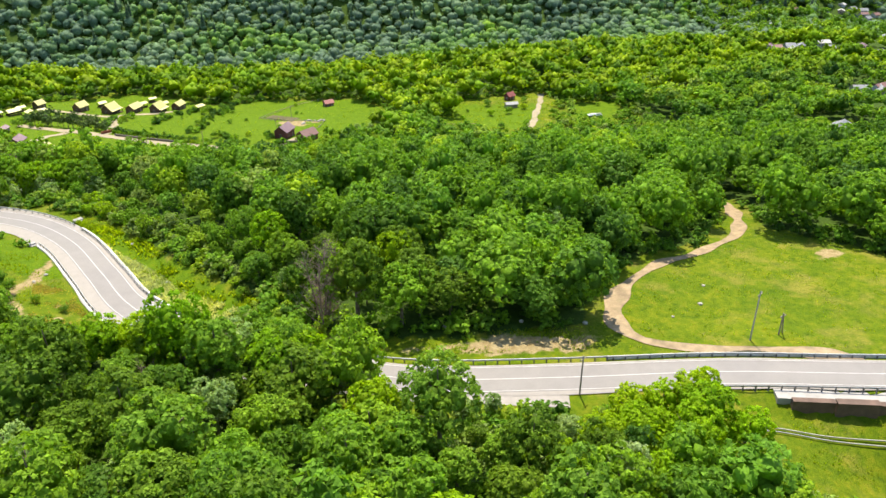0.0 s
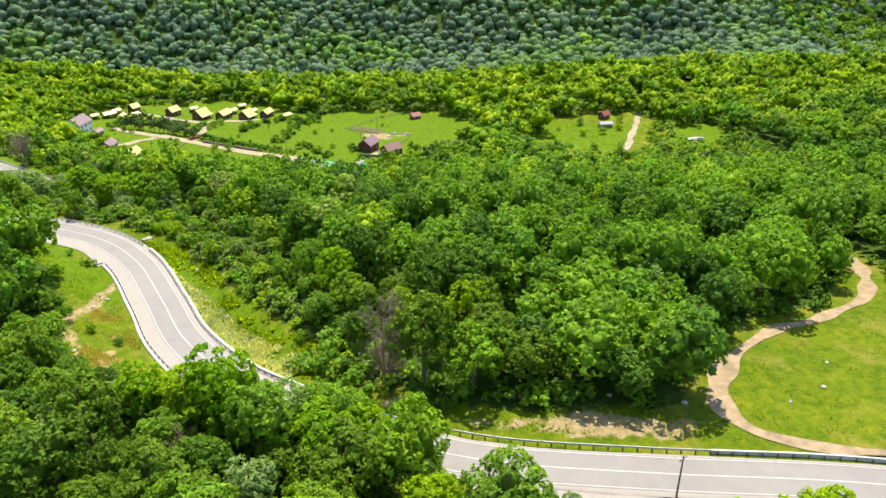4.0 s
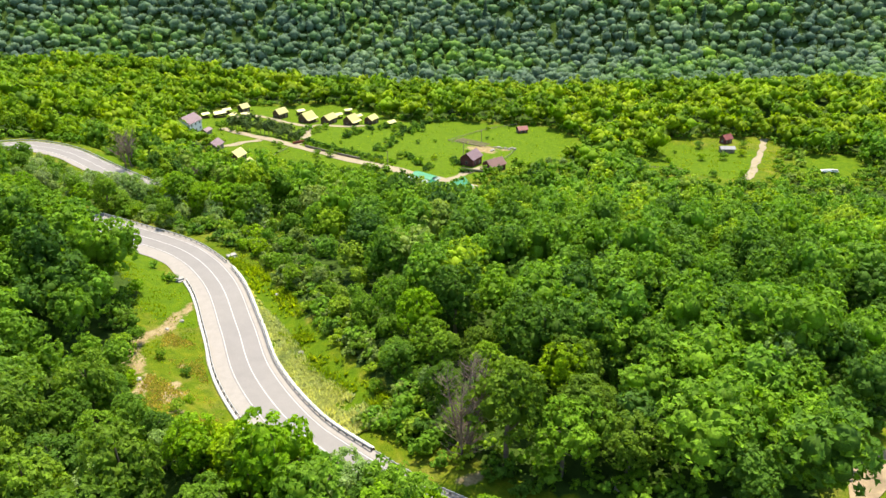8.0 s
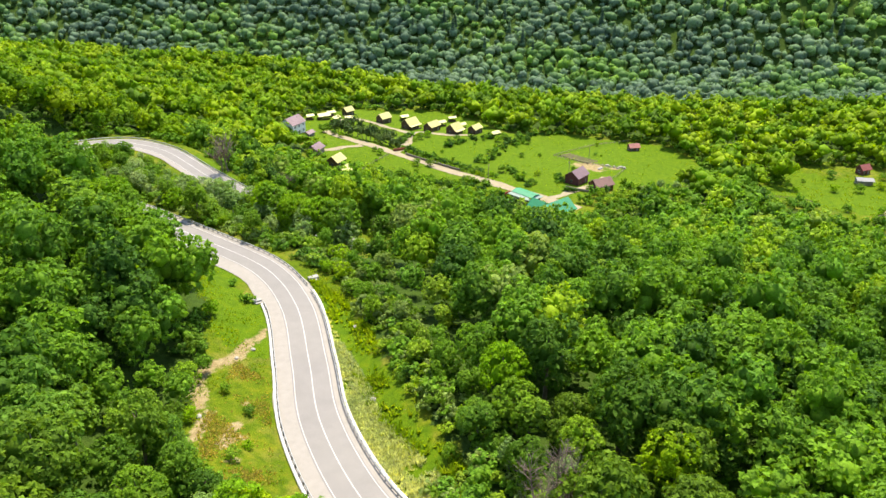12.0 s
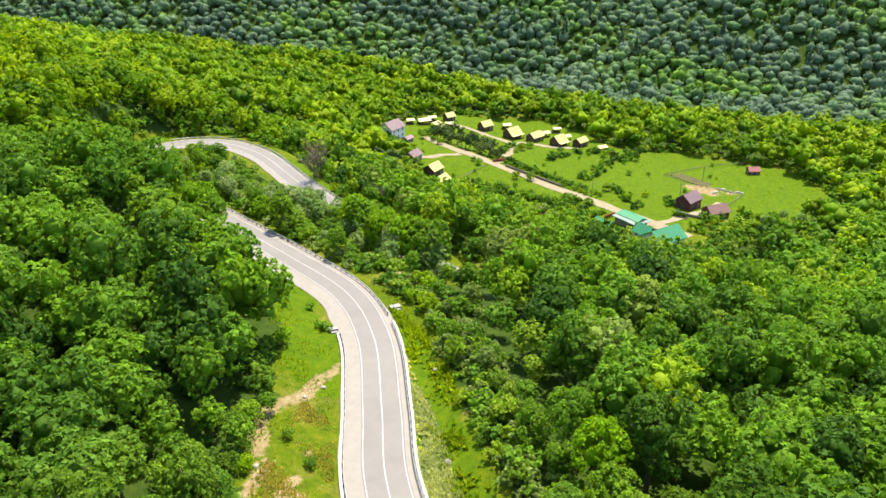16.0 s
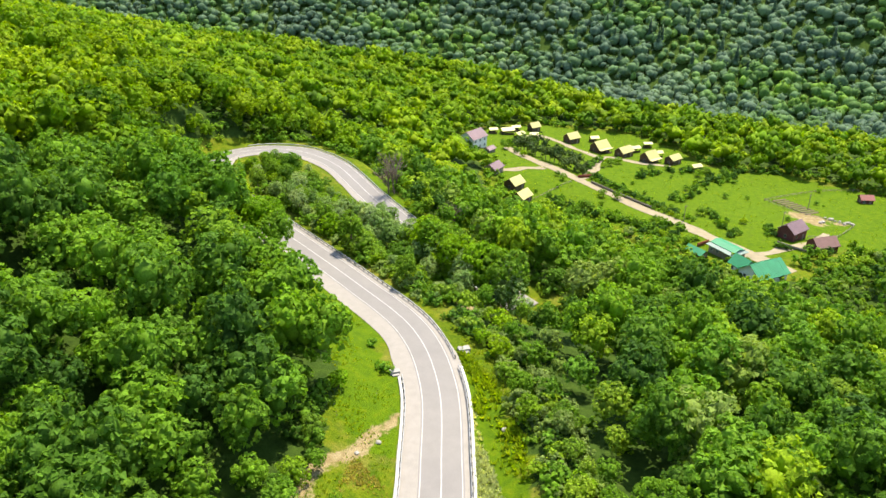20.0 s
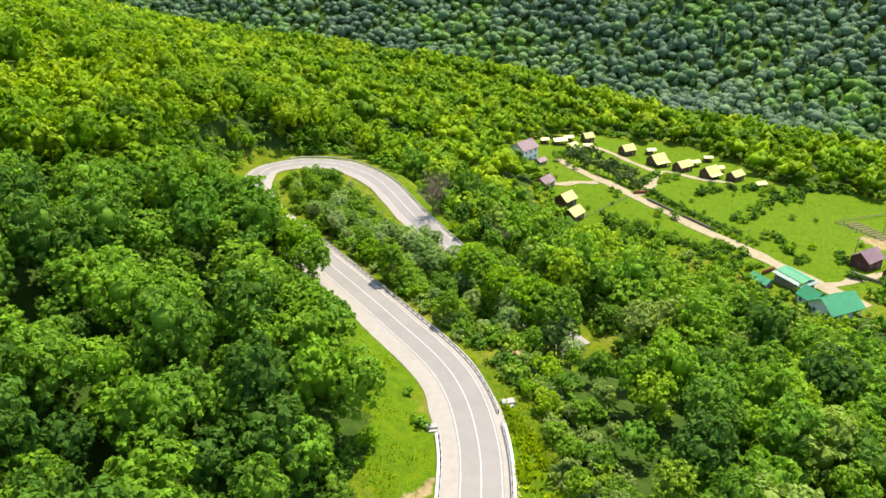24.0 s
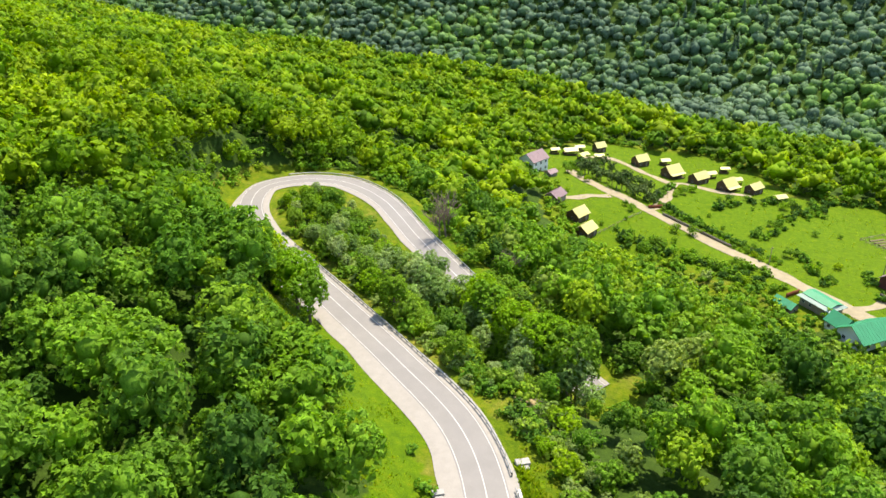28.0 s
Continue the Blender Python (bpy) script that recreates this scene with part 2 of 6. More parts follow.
def spline(points, step):
    """Catmull-Rom through the points, resampled evenly."""
    p = np.array(points, float)
    p = np.vstack([2 * p[0] - p[1], p, 2 * p[-1] - p[-2]])
    out = []
    for i in range(1, len(p) - 2):
        t = np.linspace(0, 1, 24, endpoint=False)[:, None]
        a, b, c, d = p[i - 1], p[i], p[i + 1], p[i + 2]
        out.append(0.5 * (2 * b + (c - a) * t + (2 * a - 5 * b + 4 * c - d) * t**2 + (3 * b - a - 3 * c + d) * t**3))
    out = np.vstack(out + [p[-2][None]])
    run = np.concatenate([[0], np.cumsum(np.linalg.norm(np.diff(out, axis=0), axis=1))])
    at = np.linspace(0, run[-1], max(2, int(run[-1] / step) + 1))
    return np.stack([np.interp(at, run, out[:, k]) for k in range(out.shape[1])], 1)


def sig(v):
    return 1 / (1 + np.exp(-np.clip(v, -60, 60)))


LINE = spline(ROAD, 2.0)


def off_line(x, y, line):
    """Distance from points to a polyline's vertices, and the height of the nearest vertex."""
    x, y = np.atleast_1d(np.asarray(x, float)), np.atleast_1d(np.asarray(y, float))
    best, height = np.full(x.shape, 1e9), np.zeros(x.shape)
    for px, py, pz in line:
        d = (x - px) ** 2 + (y - py) ** 2
        near = d < best
        best = np.where(near, d, best)
        height = np.where(near, pz, height)
    return np.sqrt(best), height


def wild(x, y):
    """The land without its roads: an upland, the slope down to the terrace, the left-hand hill, the gorge and the far mountain."""
    x, y = np.asarray(x, float), np.asarray(y, float)
    s = y + 0.318 * x
    z = 58.1 - 53.6 * sig((s - 194.3) / 41) - 5.0 * sig((s - 402) / 30)
    z = z + 29 * sig((-x - 112) / 32) * sig((314 - (y + 0.556 * x)) / 22) + 24 * sig((-x - 190) / 60) * sig((380 - y) / 60)
    z = z + 0.8 * np.exp(-(((x + 92) / 45) ** 2 + ((y - 238) / 32) ** 2)) - 8 * np.exp(-(((x + 50) / 24) ** 2 + ((y - 100) / 35) ** 2))
    z = z - 8 * np.exp(-(((y + 0.85 * x - 272) / 28) ** 2 + ((x - 6) / 62) ** 4))
    z = z + 7 * sig((x - 170) / 30) * sig((y - 250) / 40)
    z = z - 6 * np.exp(-(((x - 86) / 22) ** 2 + ((y + 4) / 9) ** 2))
    v = y + 0.22 * x - 60 * sig((-x - 60) / 30)
    z = z - 32 * sig((v - 505) / 14)
    u = y + 0.15 * x - 640
    rise = np.log1p(np.exp(np.clip(u / 14, -50, 50))) * 14
    z = z + 0.60 * rise - 0.25 * np.log1p(np.exp(np.clip((u - 260) / 40, -50, 50))) * 40
    fold = np.sin(x / 57 + 0.012 * y) * 9 + np.sin(x / 131 - 1.1) * 14
    z = z + fold * sig((u - 30) / 30)
    bumps = np.sin(x / 17.3 + 1.7 * np.sin(y / 41)) * np.sin(y / 19.1 + 1.3 * np.sin(x / 37)) * 0.9
    return z + bumps * sig((np.abs(y - 180) - 10) / 30)


def inside(poly, x, y):
    """Which points lie in the polygon."""
    x, y = np.asarray(x, float), np.asarray(y, float)
    hit = np.zeros(x.shape, bool)
    n = len(poly)
    for i in range(n):
        (x0, y0), (x1, y1) = poly[i], poly[(i + 1) % n]
        if y0 == y1:
            continue
        cross = ((y0 > y) != (y1 > y)) & (x < (x1 - x0) * (y - y0) / (y1 - y0) + x0)
        hit ^= cross
    return hit


HAIRPIN = [(-40, 152), (-57, 167), (-77, 182.6), (-95, 196.6), (-110, 208.5), (-128, 231), (-130, 243), (-123, 252), (-113, 256), (-94, 248), (-77, 230), (-49, 203.5), (-36, 193)]


def ground(x, y):
    d, h = off_line(x, y, LINE)
    z = wild(x, y)
    # inside the hairpin the land lies on the plane of its two legs
    leg = np.minimum(48.4 - 0.1405 * np.asarray(x, float) - 0.0797 * np.asarray(y, float), 44.6 + 0.06 * np.clip(np.asarray(x, float) + 122, 0, 60))
    z = np.where(inside(HAIRPIN, x, y), np.minimum(z, leg), z)
    k = np.clip((d - 6.8) / 13.0, 0, 1)
    k = k * k * (3 - 2 * k)
    out = (h - 0.22) * (1 - k) + z * k
    # the land falls away below the culvert's wall
    w = np.asarray(y, float) - (17.6 - 0.52 * (np.asarray(x, float) - 66))
    out = out - 2.7 * sig((np.asarray(x, float) - 67) / 2.5) * sig((-w - 0.2) / 0.6) * np.exp(-((w / 17) ** 2))
    return out if np.ndim(x) else float(out[0])


def wobble(x, y, a=6.0):
    """A small uneven shift, so that no edge of the plan runs straight."""
    return np.sin(x / a + 1.9 * np.sin(y / (a * 1.7))) + 0.6 * np.sin(y / (a * 0.6) + x / (a * 1.3))


TERRACE = [(-94, 386), (-77, 414), (-60, 431), (-48, 437), (-8, 438), (21, 415), (32, 390), (65, 392), (88, 383), (98, 377), (116, 361), (124, 333),
           (103, 303), (75, 303), (52, 284), (31, 281), (8, 294), (-10, 306), (-30, 306), (-42, 314), (-55, 330), (-60, 358), (-72, 368)]
EAST_LAWN = [(118, 287), (145, 289), (154, 268), (172, 260), (185, 268), (207, 301), (214, 322), (178, 328), (160, 333), (146, 308)]
HUT_LAWN = [(198, 276), (215, 293), (235, 288), (228, 266), (212, 260)]
GREY_LAWN = [(276, 203), (309, 222), (326, 212), (304, 190)]
MEADOW = [(118, 78), (124, 62), (128, 47), (135, 28), (136, 2), (68, 29), (61, 38), (59, 46), (66, 56), (84, 66), (100, 70), (110, 76)]
VERGE = [(16, 56), (40, 50), (60, 43), (64, 34), (40, 36), (18, 46)]
SOUTH = [(56, 28), (104, 8), (96, -22), (52, -14), (50, 8)]
BANK_WEST = [(-54, 157), (-34, 126), (-25, 92), (-16, 74), (-26, 70), (-36, 84), (-42, 98), (-41, 112), (-46, 122), (-53, 142)]
BANK_EAST = [(-31, 153), (-22, 144), (-14, 124), (-7.5, 106), (-1.5, 93), (5, 81), (-4, 77), (-17, 100), (-24, 130)]
STRIP = [(-40, 150), (-50, 135), (-69, 150), (-83, 164), (-90, 172), (-84, 186), (-57, 167)]
ISLAND = [(-40, 158), (-78, 190), (-112, 216), (-122, 232), (-118, 246), (-103, 247), (-84, 230), (-60, 208), (-45, 196), (-30, 176)]
INNER = [(-122, 246), (-113, 251), (-103, 249), (-92, 241), (-79, 228), (-83, 223), (-95, 233), (-106, 242), (-116, 241)]
LAWNS = [[(-84, 249), (-72, 236), (-60, 225), (-50, 213), (-44, 206), (-52, 206), (-64, 217), (-78, 231), (-88, 243)], [(-13, 371), (-5, 382), (7, 379), (16, 377), (22, 371), (26, 364), (22, 351), (18, 337), (9, 326), (2, 333), (-5, 344), (-14, 355)],
         [(71, 356), (90, 381), (113, 367), (112, 330), (97, 308), (78, 302), (80, 329)], [(-22, 337), (-1, 326), (17, 299), (25, 309), (6, 322), (-10, 336)],
         [(-44, 344), (-30, 340), (-28, 325), (-38, 318), (-46, 330)], [(28, 340), (40, 336), (52, 345), (50, 372), (34, 368)], [(120, 290), (145, 291), (170, 266), (196, 300), (160, 328)], [(198, 276), (215, 293), (235, 288), (228, 266), (212, 260)], [(276, 203), (309, 222), (326, 212), (304, 190)],
         [(-54, 157), (-34, 128), (-31, 116), (-36, 114), (-46, 124), (-53, 142)], [(-40, 150), (-50, 135), (-69, 150), (-83, 164), (-90, 172), (-84, 186), (-57, 167)],
         [(-31, 150), (-22, 139), (-12, 122), (-10, 108), (-4, 94), (4, 78), (-6, 78), (-17, 100), (-24, 130)]]
LOWER_VERGE = [(-84, 249), (-72, 236), (-60, 225), (-50, 213), (-44, 206), (-52, 206), (-64, 217), (-78, 231), (-88, 243)]
CLEARINGS = [LOWER_VERGE, TERRACE, EAST_LAWN, HUT_LAWN, GREY_LAWN, MEADOW, VERGE, SOUTH, BANK_WEST, BANK_EAST, STRIP, INNER]
TRACK = spline([(88, 17.0, 0), (81, 23.4, 0), (75, 27.2, 0), (68, 30.6, 0), (62.6, 34.5, 0), (59.5, 38.5, 0), (59.5, 45, 0), (65, 52, 0), (74, 58, 0), (84, 62.5, 0), (92, 63.5, 0), (101, 66, 0), (110, 69, 0), (117, 75, 0), (123, 83, 0), (128, 92, 0)], 1.5)
LANE_LINE = spline([(-62, 384, 0), (-46, 366, 0), (-34, 357, 0), (-22, 347.5, 0), (-9, 337.5, 0), (5, 323.5, 0), (18, 312, 0), (30, 299, 0), (42, 287, 0), (54, 276, 0)], 2.0)
DRIVES = [spline([(-23, 348, 0), (-18, 366, 0), (-17, 384, 0), (-12, 392, 0), (4, 384, 0), (16, 383, 0)], 2.0),
          spline([(44, 287, 0), (54, 296, 0), (66, 306, 0), (72, 318, 0)], 2.0),
          spline([(-16, 388, 0), (-32, 402, 0), (-48, 412, 0), (-60, 404, 0)], 2.0),
          spline([(-60, 342, 0), (-50, 350, 0), (-40, 357, 0)], 2.0),
          spline([(211, 322, 0), (205, 315, 0), (198, 304, 0), (188, 290.5, 0), (179, 278, 0), (171, 269, 0)], 2.0)]


SLIDE = spline([(-35.3, 124, 0), (-36, 118.4, 0), (-38, 113, 0), (-40.3, 108, 0), (-40.5, 103, 0), (-39, 98.5, 0), (-38, 94, 0), (-36, 87, 0)], 0.8)


TOWN = [(411, 353), (420, 356), (426, 346), (434, 356), (440, 351), (452, 338), (464, 354), (474, 330), (470, 312), (526, 352), (379, 251), (387, 243),
        (706, 543), (716, 552), (722, 543), (730, 536), (723, 529), (717, 519), (735, 524), (690, 548), (744, 515), (660, 560), (599, 535)]


def near_town(x, y, r=10.0):
    """The gardens of the far town, also cleared in front to fit the camera's view."""
    out = np.zeros(np.shape(x), bool)
    for a, b in TOWN:
        out |= np.hypot(x - a, y - b) < r
        out |= np.hypot(x - a * 0.965, y - b * 0.965) < r * 0.9
    return out


def open_land(x, y, slack=0.0):
    w = wobble(x, y) * 1.3
    out = np.zeros(np.shape(x), bool)
    for poly in CLEARINGS:
        out |= inside(poly, np.asarray(x) + w, np.asarray(y) - w)
    return out


def mesh_of(name, verts, faces_flat, sizes, material, attrs=()):
    """A mesh from arrays: corner indices one after another, and the number of corners of each face."""
    me = bpy.data.meshes.new(name)
    verts, faces_flat, sizes = np.asarray(verts, np.float32), np.asarray(faces_flat, np.int32), np.asarray(sizes, np.int32)
    me.vertices.add(len(verts))
    me.vertices.foreach_set("co", verts.ravel())
    me.loops.add(len(faces_flat))
    me.loops.foreach_set("vertex_index", faces_flat)
    me.polygons.add(len(sizes))
    me.polygons.foreach_set("loop_start", np.concatenate([[0], np.cumsum(sizes)[:-1]]).astype(np.int32))
    me.polygons.foreach_set("loop_total", sizes)
    for key, values in attrs:
        me.attributes.new(key, "FLOAT", "POINT").data.foreach_set("value", np.asarray(values, np.float32))
    me.materials.append(material)
    me.update(calc_edges=True)
    return me


def smooth(me):
    me.polygons.foreach_set("use_smooth", np.ones(len(me.polygons), bool))
    return me


def strip_mesh(name, rows, material):
    """Rows of points, each row a cross-section: a sheet through them."""
    rows = np.asarray(rows, float)
    n, k = rows.shape[:2]
    i = np.arange(n - 1)[:, None] * k + np.arange(k - 1)[None]
    f = np.stack([i, i + k, i + k + 1, i + 1], -1).reshape(-1)
    return mesh_of(name, rows.reshape(-1, 3), f, np.full((n - 1) * (k - 1), 4), material)


def spread(*parts):
    return np.concatenate([np.linspace(a, b, n, endpoint=False) for a, b, n in parts])


def build_ground():
    xs = spread((-3200, -700, 12), (-700, -320, 20), (-320, -150, 30), (-150, 135, 126), (135, 340, 40), (340, 800, 26), (800, 3200, 12))
    ys = spread((-2600, -160, 10), (-160, -30, 16), (-30, 270, 132), (270, 450, 50), (450, 820, 44), (820, 3600, 22))
    gx, gy = np.meshgrid(xs, ys)
    x, y = gx.ravel(), gy.ravel()
    z = ground(x, y)
    turf = open_land(x, y).astype(float)
    for a in range(8):
        rim = open_land(x + 10 * math.cos(a * 0.785), y + 10 * math.sin(a * 0.785)) & (y > 240)
        turf = np.maximum(turf, 0.8 * rim)
    d, _ = off_line(x, y, LINE)
    turf = np.maximum(turf, np.clip((12.5 - d) / 2.5, 0, 1))
    for line, half in ((TRACK, 4), (LANE_LINE, 6)):
        dl, _ = off_line(x, y, line)
        turf = np.maximum(turf, np.clip((half + 2 - dl) / 2, 0, 1))
    soil = np.zeros(len(x))
    for cx, cy, rx, ry, turn in ((-31, 163, 4, 3.2, 0), (-33, 99, 0.9, 3.5, 12), (-31.5, 90, 1.1, 4.2, 4), (-28.5, 83, 0.9, 3, 30), (40, 46, 19, 2.4, -20), (12, 62, 3, 2, 0), (118, 50, 5, 2, 20), (68, 334, 9, 5, -40), (78, 332, 4, 3, 0), (36, 290, 8, 3, -40), (100, 286, 5, 3, 0), (240, 240, 10, 5, 20), (-24, 126, 2.5, 1.2, -60)):
        c, s = math.cos(radians(turn)), math.sin(radians(turn))
        wx, wy = 1.1 * wobble(x, y, 2.6), 1.5 * wobble(y, x, 3.4)
        u, v = (x + wx - cx) * c + (y + wy - cy) * s, -(x + wx - cx) * s + (y + wy - cy) * c
        soil = np.maximum(soil, np.clip(1.25 - np.sqrt((u / rx) ** 2 + (v / ry) ** 2) * 0.8, 0, 1))
    trail, _ = off_line(x + 0.5 * wobble(x, y, 2.6), y, SLIDE)
    soil = np.maximum(soil, np.clip(1.12 - trail * 0.48, 0, 1))
    lush = np.zeros(len(x))
    for poly in LAWNS:
        lush = np.maximum(lush, inside(poly, x + wobble(x, y, 4.0) * 0.8, y))
    lush = np.maximum(lush, 0.62 * inside(TERRACE, x, y))
    n, k = gx.shape
    i = np.arange(n - 1)[:, None] * k + np.arange(k - 1)[None]
    f = np.stack([i, i + 1, i + k + 1, i + k], -1).reshape(-1)
    me = smooth(mesh_of("ground", np.stack([x, y, z], 1), f, np.full((n - 1) * (k - 1), 4), GROUND, (("turf", turf), ("soil", soil), ("lush", lush))))
    tagged(new("ground", me), "grassy clearings and shaded forest floor on sloping land", "ground", kind="structure")


def frame_of(line):
    p = np.asarray(line)[:, :3]
    d = np.gradient(p, axis=0)
    d[:, 2] = 0
    d /= np.linalg.norm(d, axis=1)[:, None]
    left = np.stack([-d[:, 1], d[:, 0], 0 * d[:, 0]], 1)
    return p, d, left


def narrowing(p, x=-122, y=221):
    """The road's shoulders grow narrow past the hairpin's turn and on the eastern straight."""
    turn = np.argmin((p[:, 0] - x) ** 2 + (p[:, 1] - y) ** 2)
    k = np.clip((np.arange(len(p)) - turn) / 14, 0, 1)
    return (1 - k) * (1 - np.clip((p[:, 0] - 8) / 10, 0, 1))


def ribbon(name, line, offsets, lift, material, sag=0.0, ragged=0.0, until=(-122, 221)):
    p, d, left = frame_of(line)
    wide = narrowing(p, *until)
    rows = []
    for i in range(len(p)):
        row = []
        for j, o in enumerate(offsets):
            edge = j in (0, len(offsets) - 1)
            w = ragged * wobble(p[i, 0] + 31 * j, p[i, 1], 3.0) * 0.5 if edge and abs(o) > 3.5 else 0
            if abs(o) > 3.5:
                o = math.copysign(3.5 + (abs(o) - 3.5) * (0.22 + 0.78 * wide[i]), o)
            q = p[i] + left[i] * (o + w)
            row.append((q[0], q[1], q[2] + lift - (sag if edge and abs(o) > 3.4 else 0)))
        rows.append(row)
    return strip_mesh(name, rows, material)


def build_road():
    # travelling from the east end to the lower leg: the wide gravel shoulder is on the left hand
    line = spline(ROAD, 1.2)
    road = tagged(new("road", ribbon("road", line, (3.45, 1.7, 0, -1.7, -3.45), 0.05, ASPHALT, 0.03)), "pale grey asphalt mountain road with a hairpin bend", "road", kind="structure")
    shoulder = new("shoulder", ribbon("shoulder", line, (6.6, 5.0, 3.35), 0.035, GRAVEL, 0.10, 0.3))
    tagged(shoulder, "wide pale gravel road shoulder", "road shoulder", kind="structure")
    other = new("shoulder", ribbon("shoulder", line, (-3.35, -4.2, -5.0), 0.03, GRAVEL, 0.08, 0.25, (-76, 229)))
    tagged(other, "narrow pale gravel road shoulder", "road shoulder", kind="structure")
    for name, o, w in (("centre_line", 0.0, 0.09), ("edge_line", 3.05, 0.08), ("edge_line", -3.05, 0.08)):
        me = ribbon(name, line, (o + w, o - w), 0.075, ROAD_PAINT)
        part_ob(name, me, road)


def part_ob(name, me, parent, label=""):
    o = new(name, me)
    o.parent = parent
    if label:
        o["label"] = label
    return o


def draped(line, lift):
    line = np.array(line, float)
    line[:, 2] = ground(line[:, 0], line[:, 1]) + lift
    return line


def draped_ribbon(name, line, offsets, lift, material, ragged=0.6):
    p, d, left = frame_of(line)
    rows = []
    for j, o in enumerate(offsets):
        w = ragged * wobble(p[:, 0] + 17 * j, p[:, 1], 3.0)[:, None] * 0.5
        q = p + left * (o + w * (j in (0, len(offsets) - 1)))
        q[:, 2] = ground(q[:, 0], q[:, 1]) + lift
        rows.append(q)
    return strip_mesh(name, np.stack(rows, 1), material)


def build_tracks():
    tagged(new("dirt_track", draped_ribbon("dirt_track", TRACK, (1.15, 0.75, 0.3, -0.3, -0.75, -1.15), 0.12, DIRT, 1.5)), "winding pale clay farm track with wheel ruts", "dirt track", kind="structure")
    tagged(new("lane", draped_ribbon("lane", LANE_LINE, (2.7, 1, 0, -1, -2.7), 0.14, LANE)), "pale unpaved village lane between the plots", "lane", kind="structure")
    for line in DRIVES:
        tagged(new("driveway", draped_ribbon("driveway", line, (1.7, 0.6, -0.6, -1.7), 0.12, LANE, 1.0)), "pale gravel driveway through grass", "driveway", kind="structure")
    low = spline([(18, 40.5, 0), (26, 36.5, 0), (33, 32.5, 0), (40, 28.8, 0)], 1.5)
    tagged(new("gravel_path", draped_ribbon("gravel_path", low, (1.3, 0, -1.3), 0.12, GRAVEL, 0.4)), "pale gravel path below the road embankment", "path", kind="structure")


build_ground()
build_road()
build_tracks()


# ---- helpers for things ----
def part(name, bm, material, parent, label=""):
    me = bpy.data.meshes.new(name)
    bm.to_mesh(me)
    bm.free()
    me.materials.append(material)
    return part_ob(name, me, parent, label)


def box(bm, x0, y0, z0, x1, y1, z1, m=None):
    v = [bm.verts.new(p) for p in ((x0, y0, z0), (x1, y0, z0), (x1, y1, z0), (x0, y1, z0), (x0, y0, z1), (x1, y0, z1), (x1, y1, z1), (x0, y1, z1))]
    if m is not None:
        for q in v:
            q.co = m @ q.co
    for f in ((3, 2, 1, 0), (4, 5, 6, 7), (0, 1, 5, 4), (1, 2, 6, 5), (2, 3, 7, 6), (3, 0, 4, 7)):
        bm.faces.new([v[i] for i in f])
    return v


def tube(bm, a, b, ra, rb, n=6):
    a, b = Vector(a), Vector(b)
    z = (b - a).normalized()
    x = z.orthogonal().normalized()
    y = z.cross(x)
    rings = []
    for c, r in ((a, ra), (b, rb)):
        rings.append([bm.verts.new(c + (x * math.cos(2 * math.pi * i / n) + y * math.sin(2 * math.pi * i / n)) * r) for i in range(n)])
    for i in range(n):
        j = (i + 1) % n
        bm.faces.new((rings[0][i], rings[0][j], rings[1][j], rings[1][i]))
    bm.faces.new(rings[1])
    bm.faces.new(rings[0][::-1])


def slab(bm, corners, thick):
    """A plate of four corners, thickened downwards."""
    top = [bm.verts.new(c) for c in corners]
    low = [bm.verts.new((c[0], c[1], c[2] - thick)) for c in corners]
    bm.faces.new(top)
    bm.faces.new(low[::-1])
    for i in range(4):
        j = (i + 1) % 4
        bm.faces.new((top[j], top[i], low[i], low[j]))


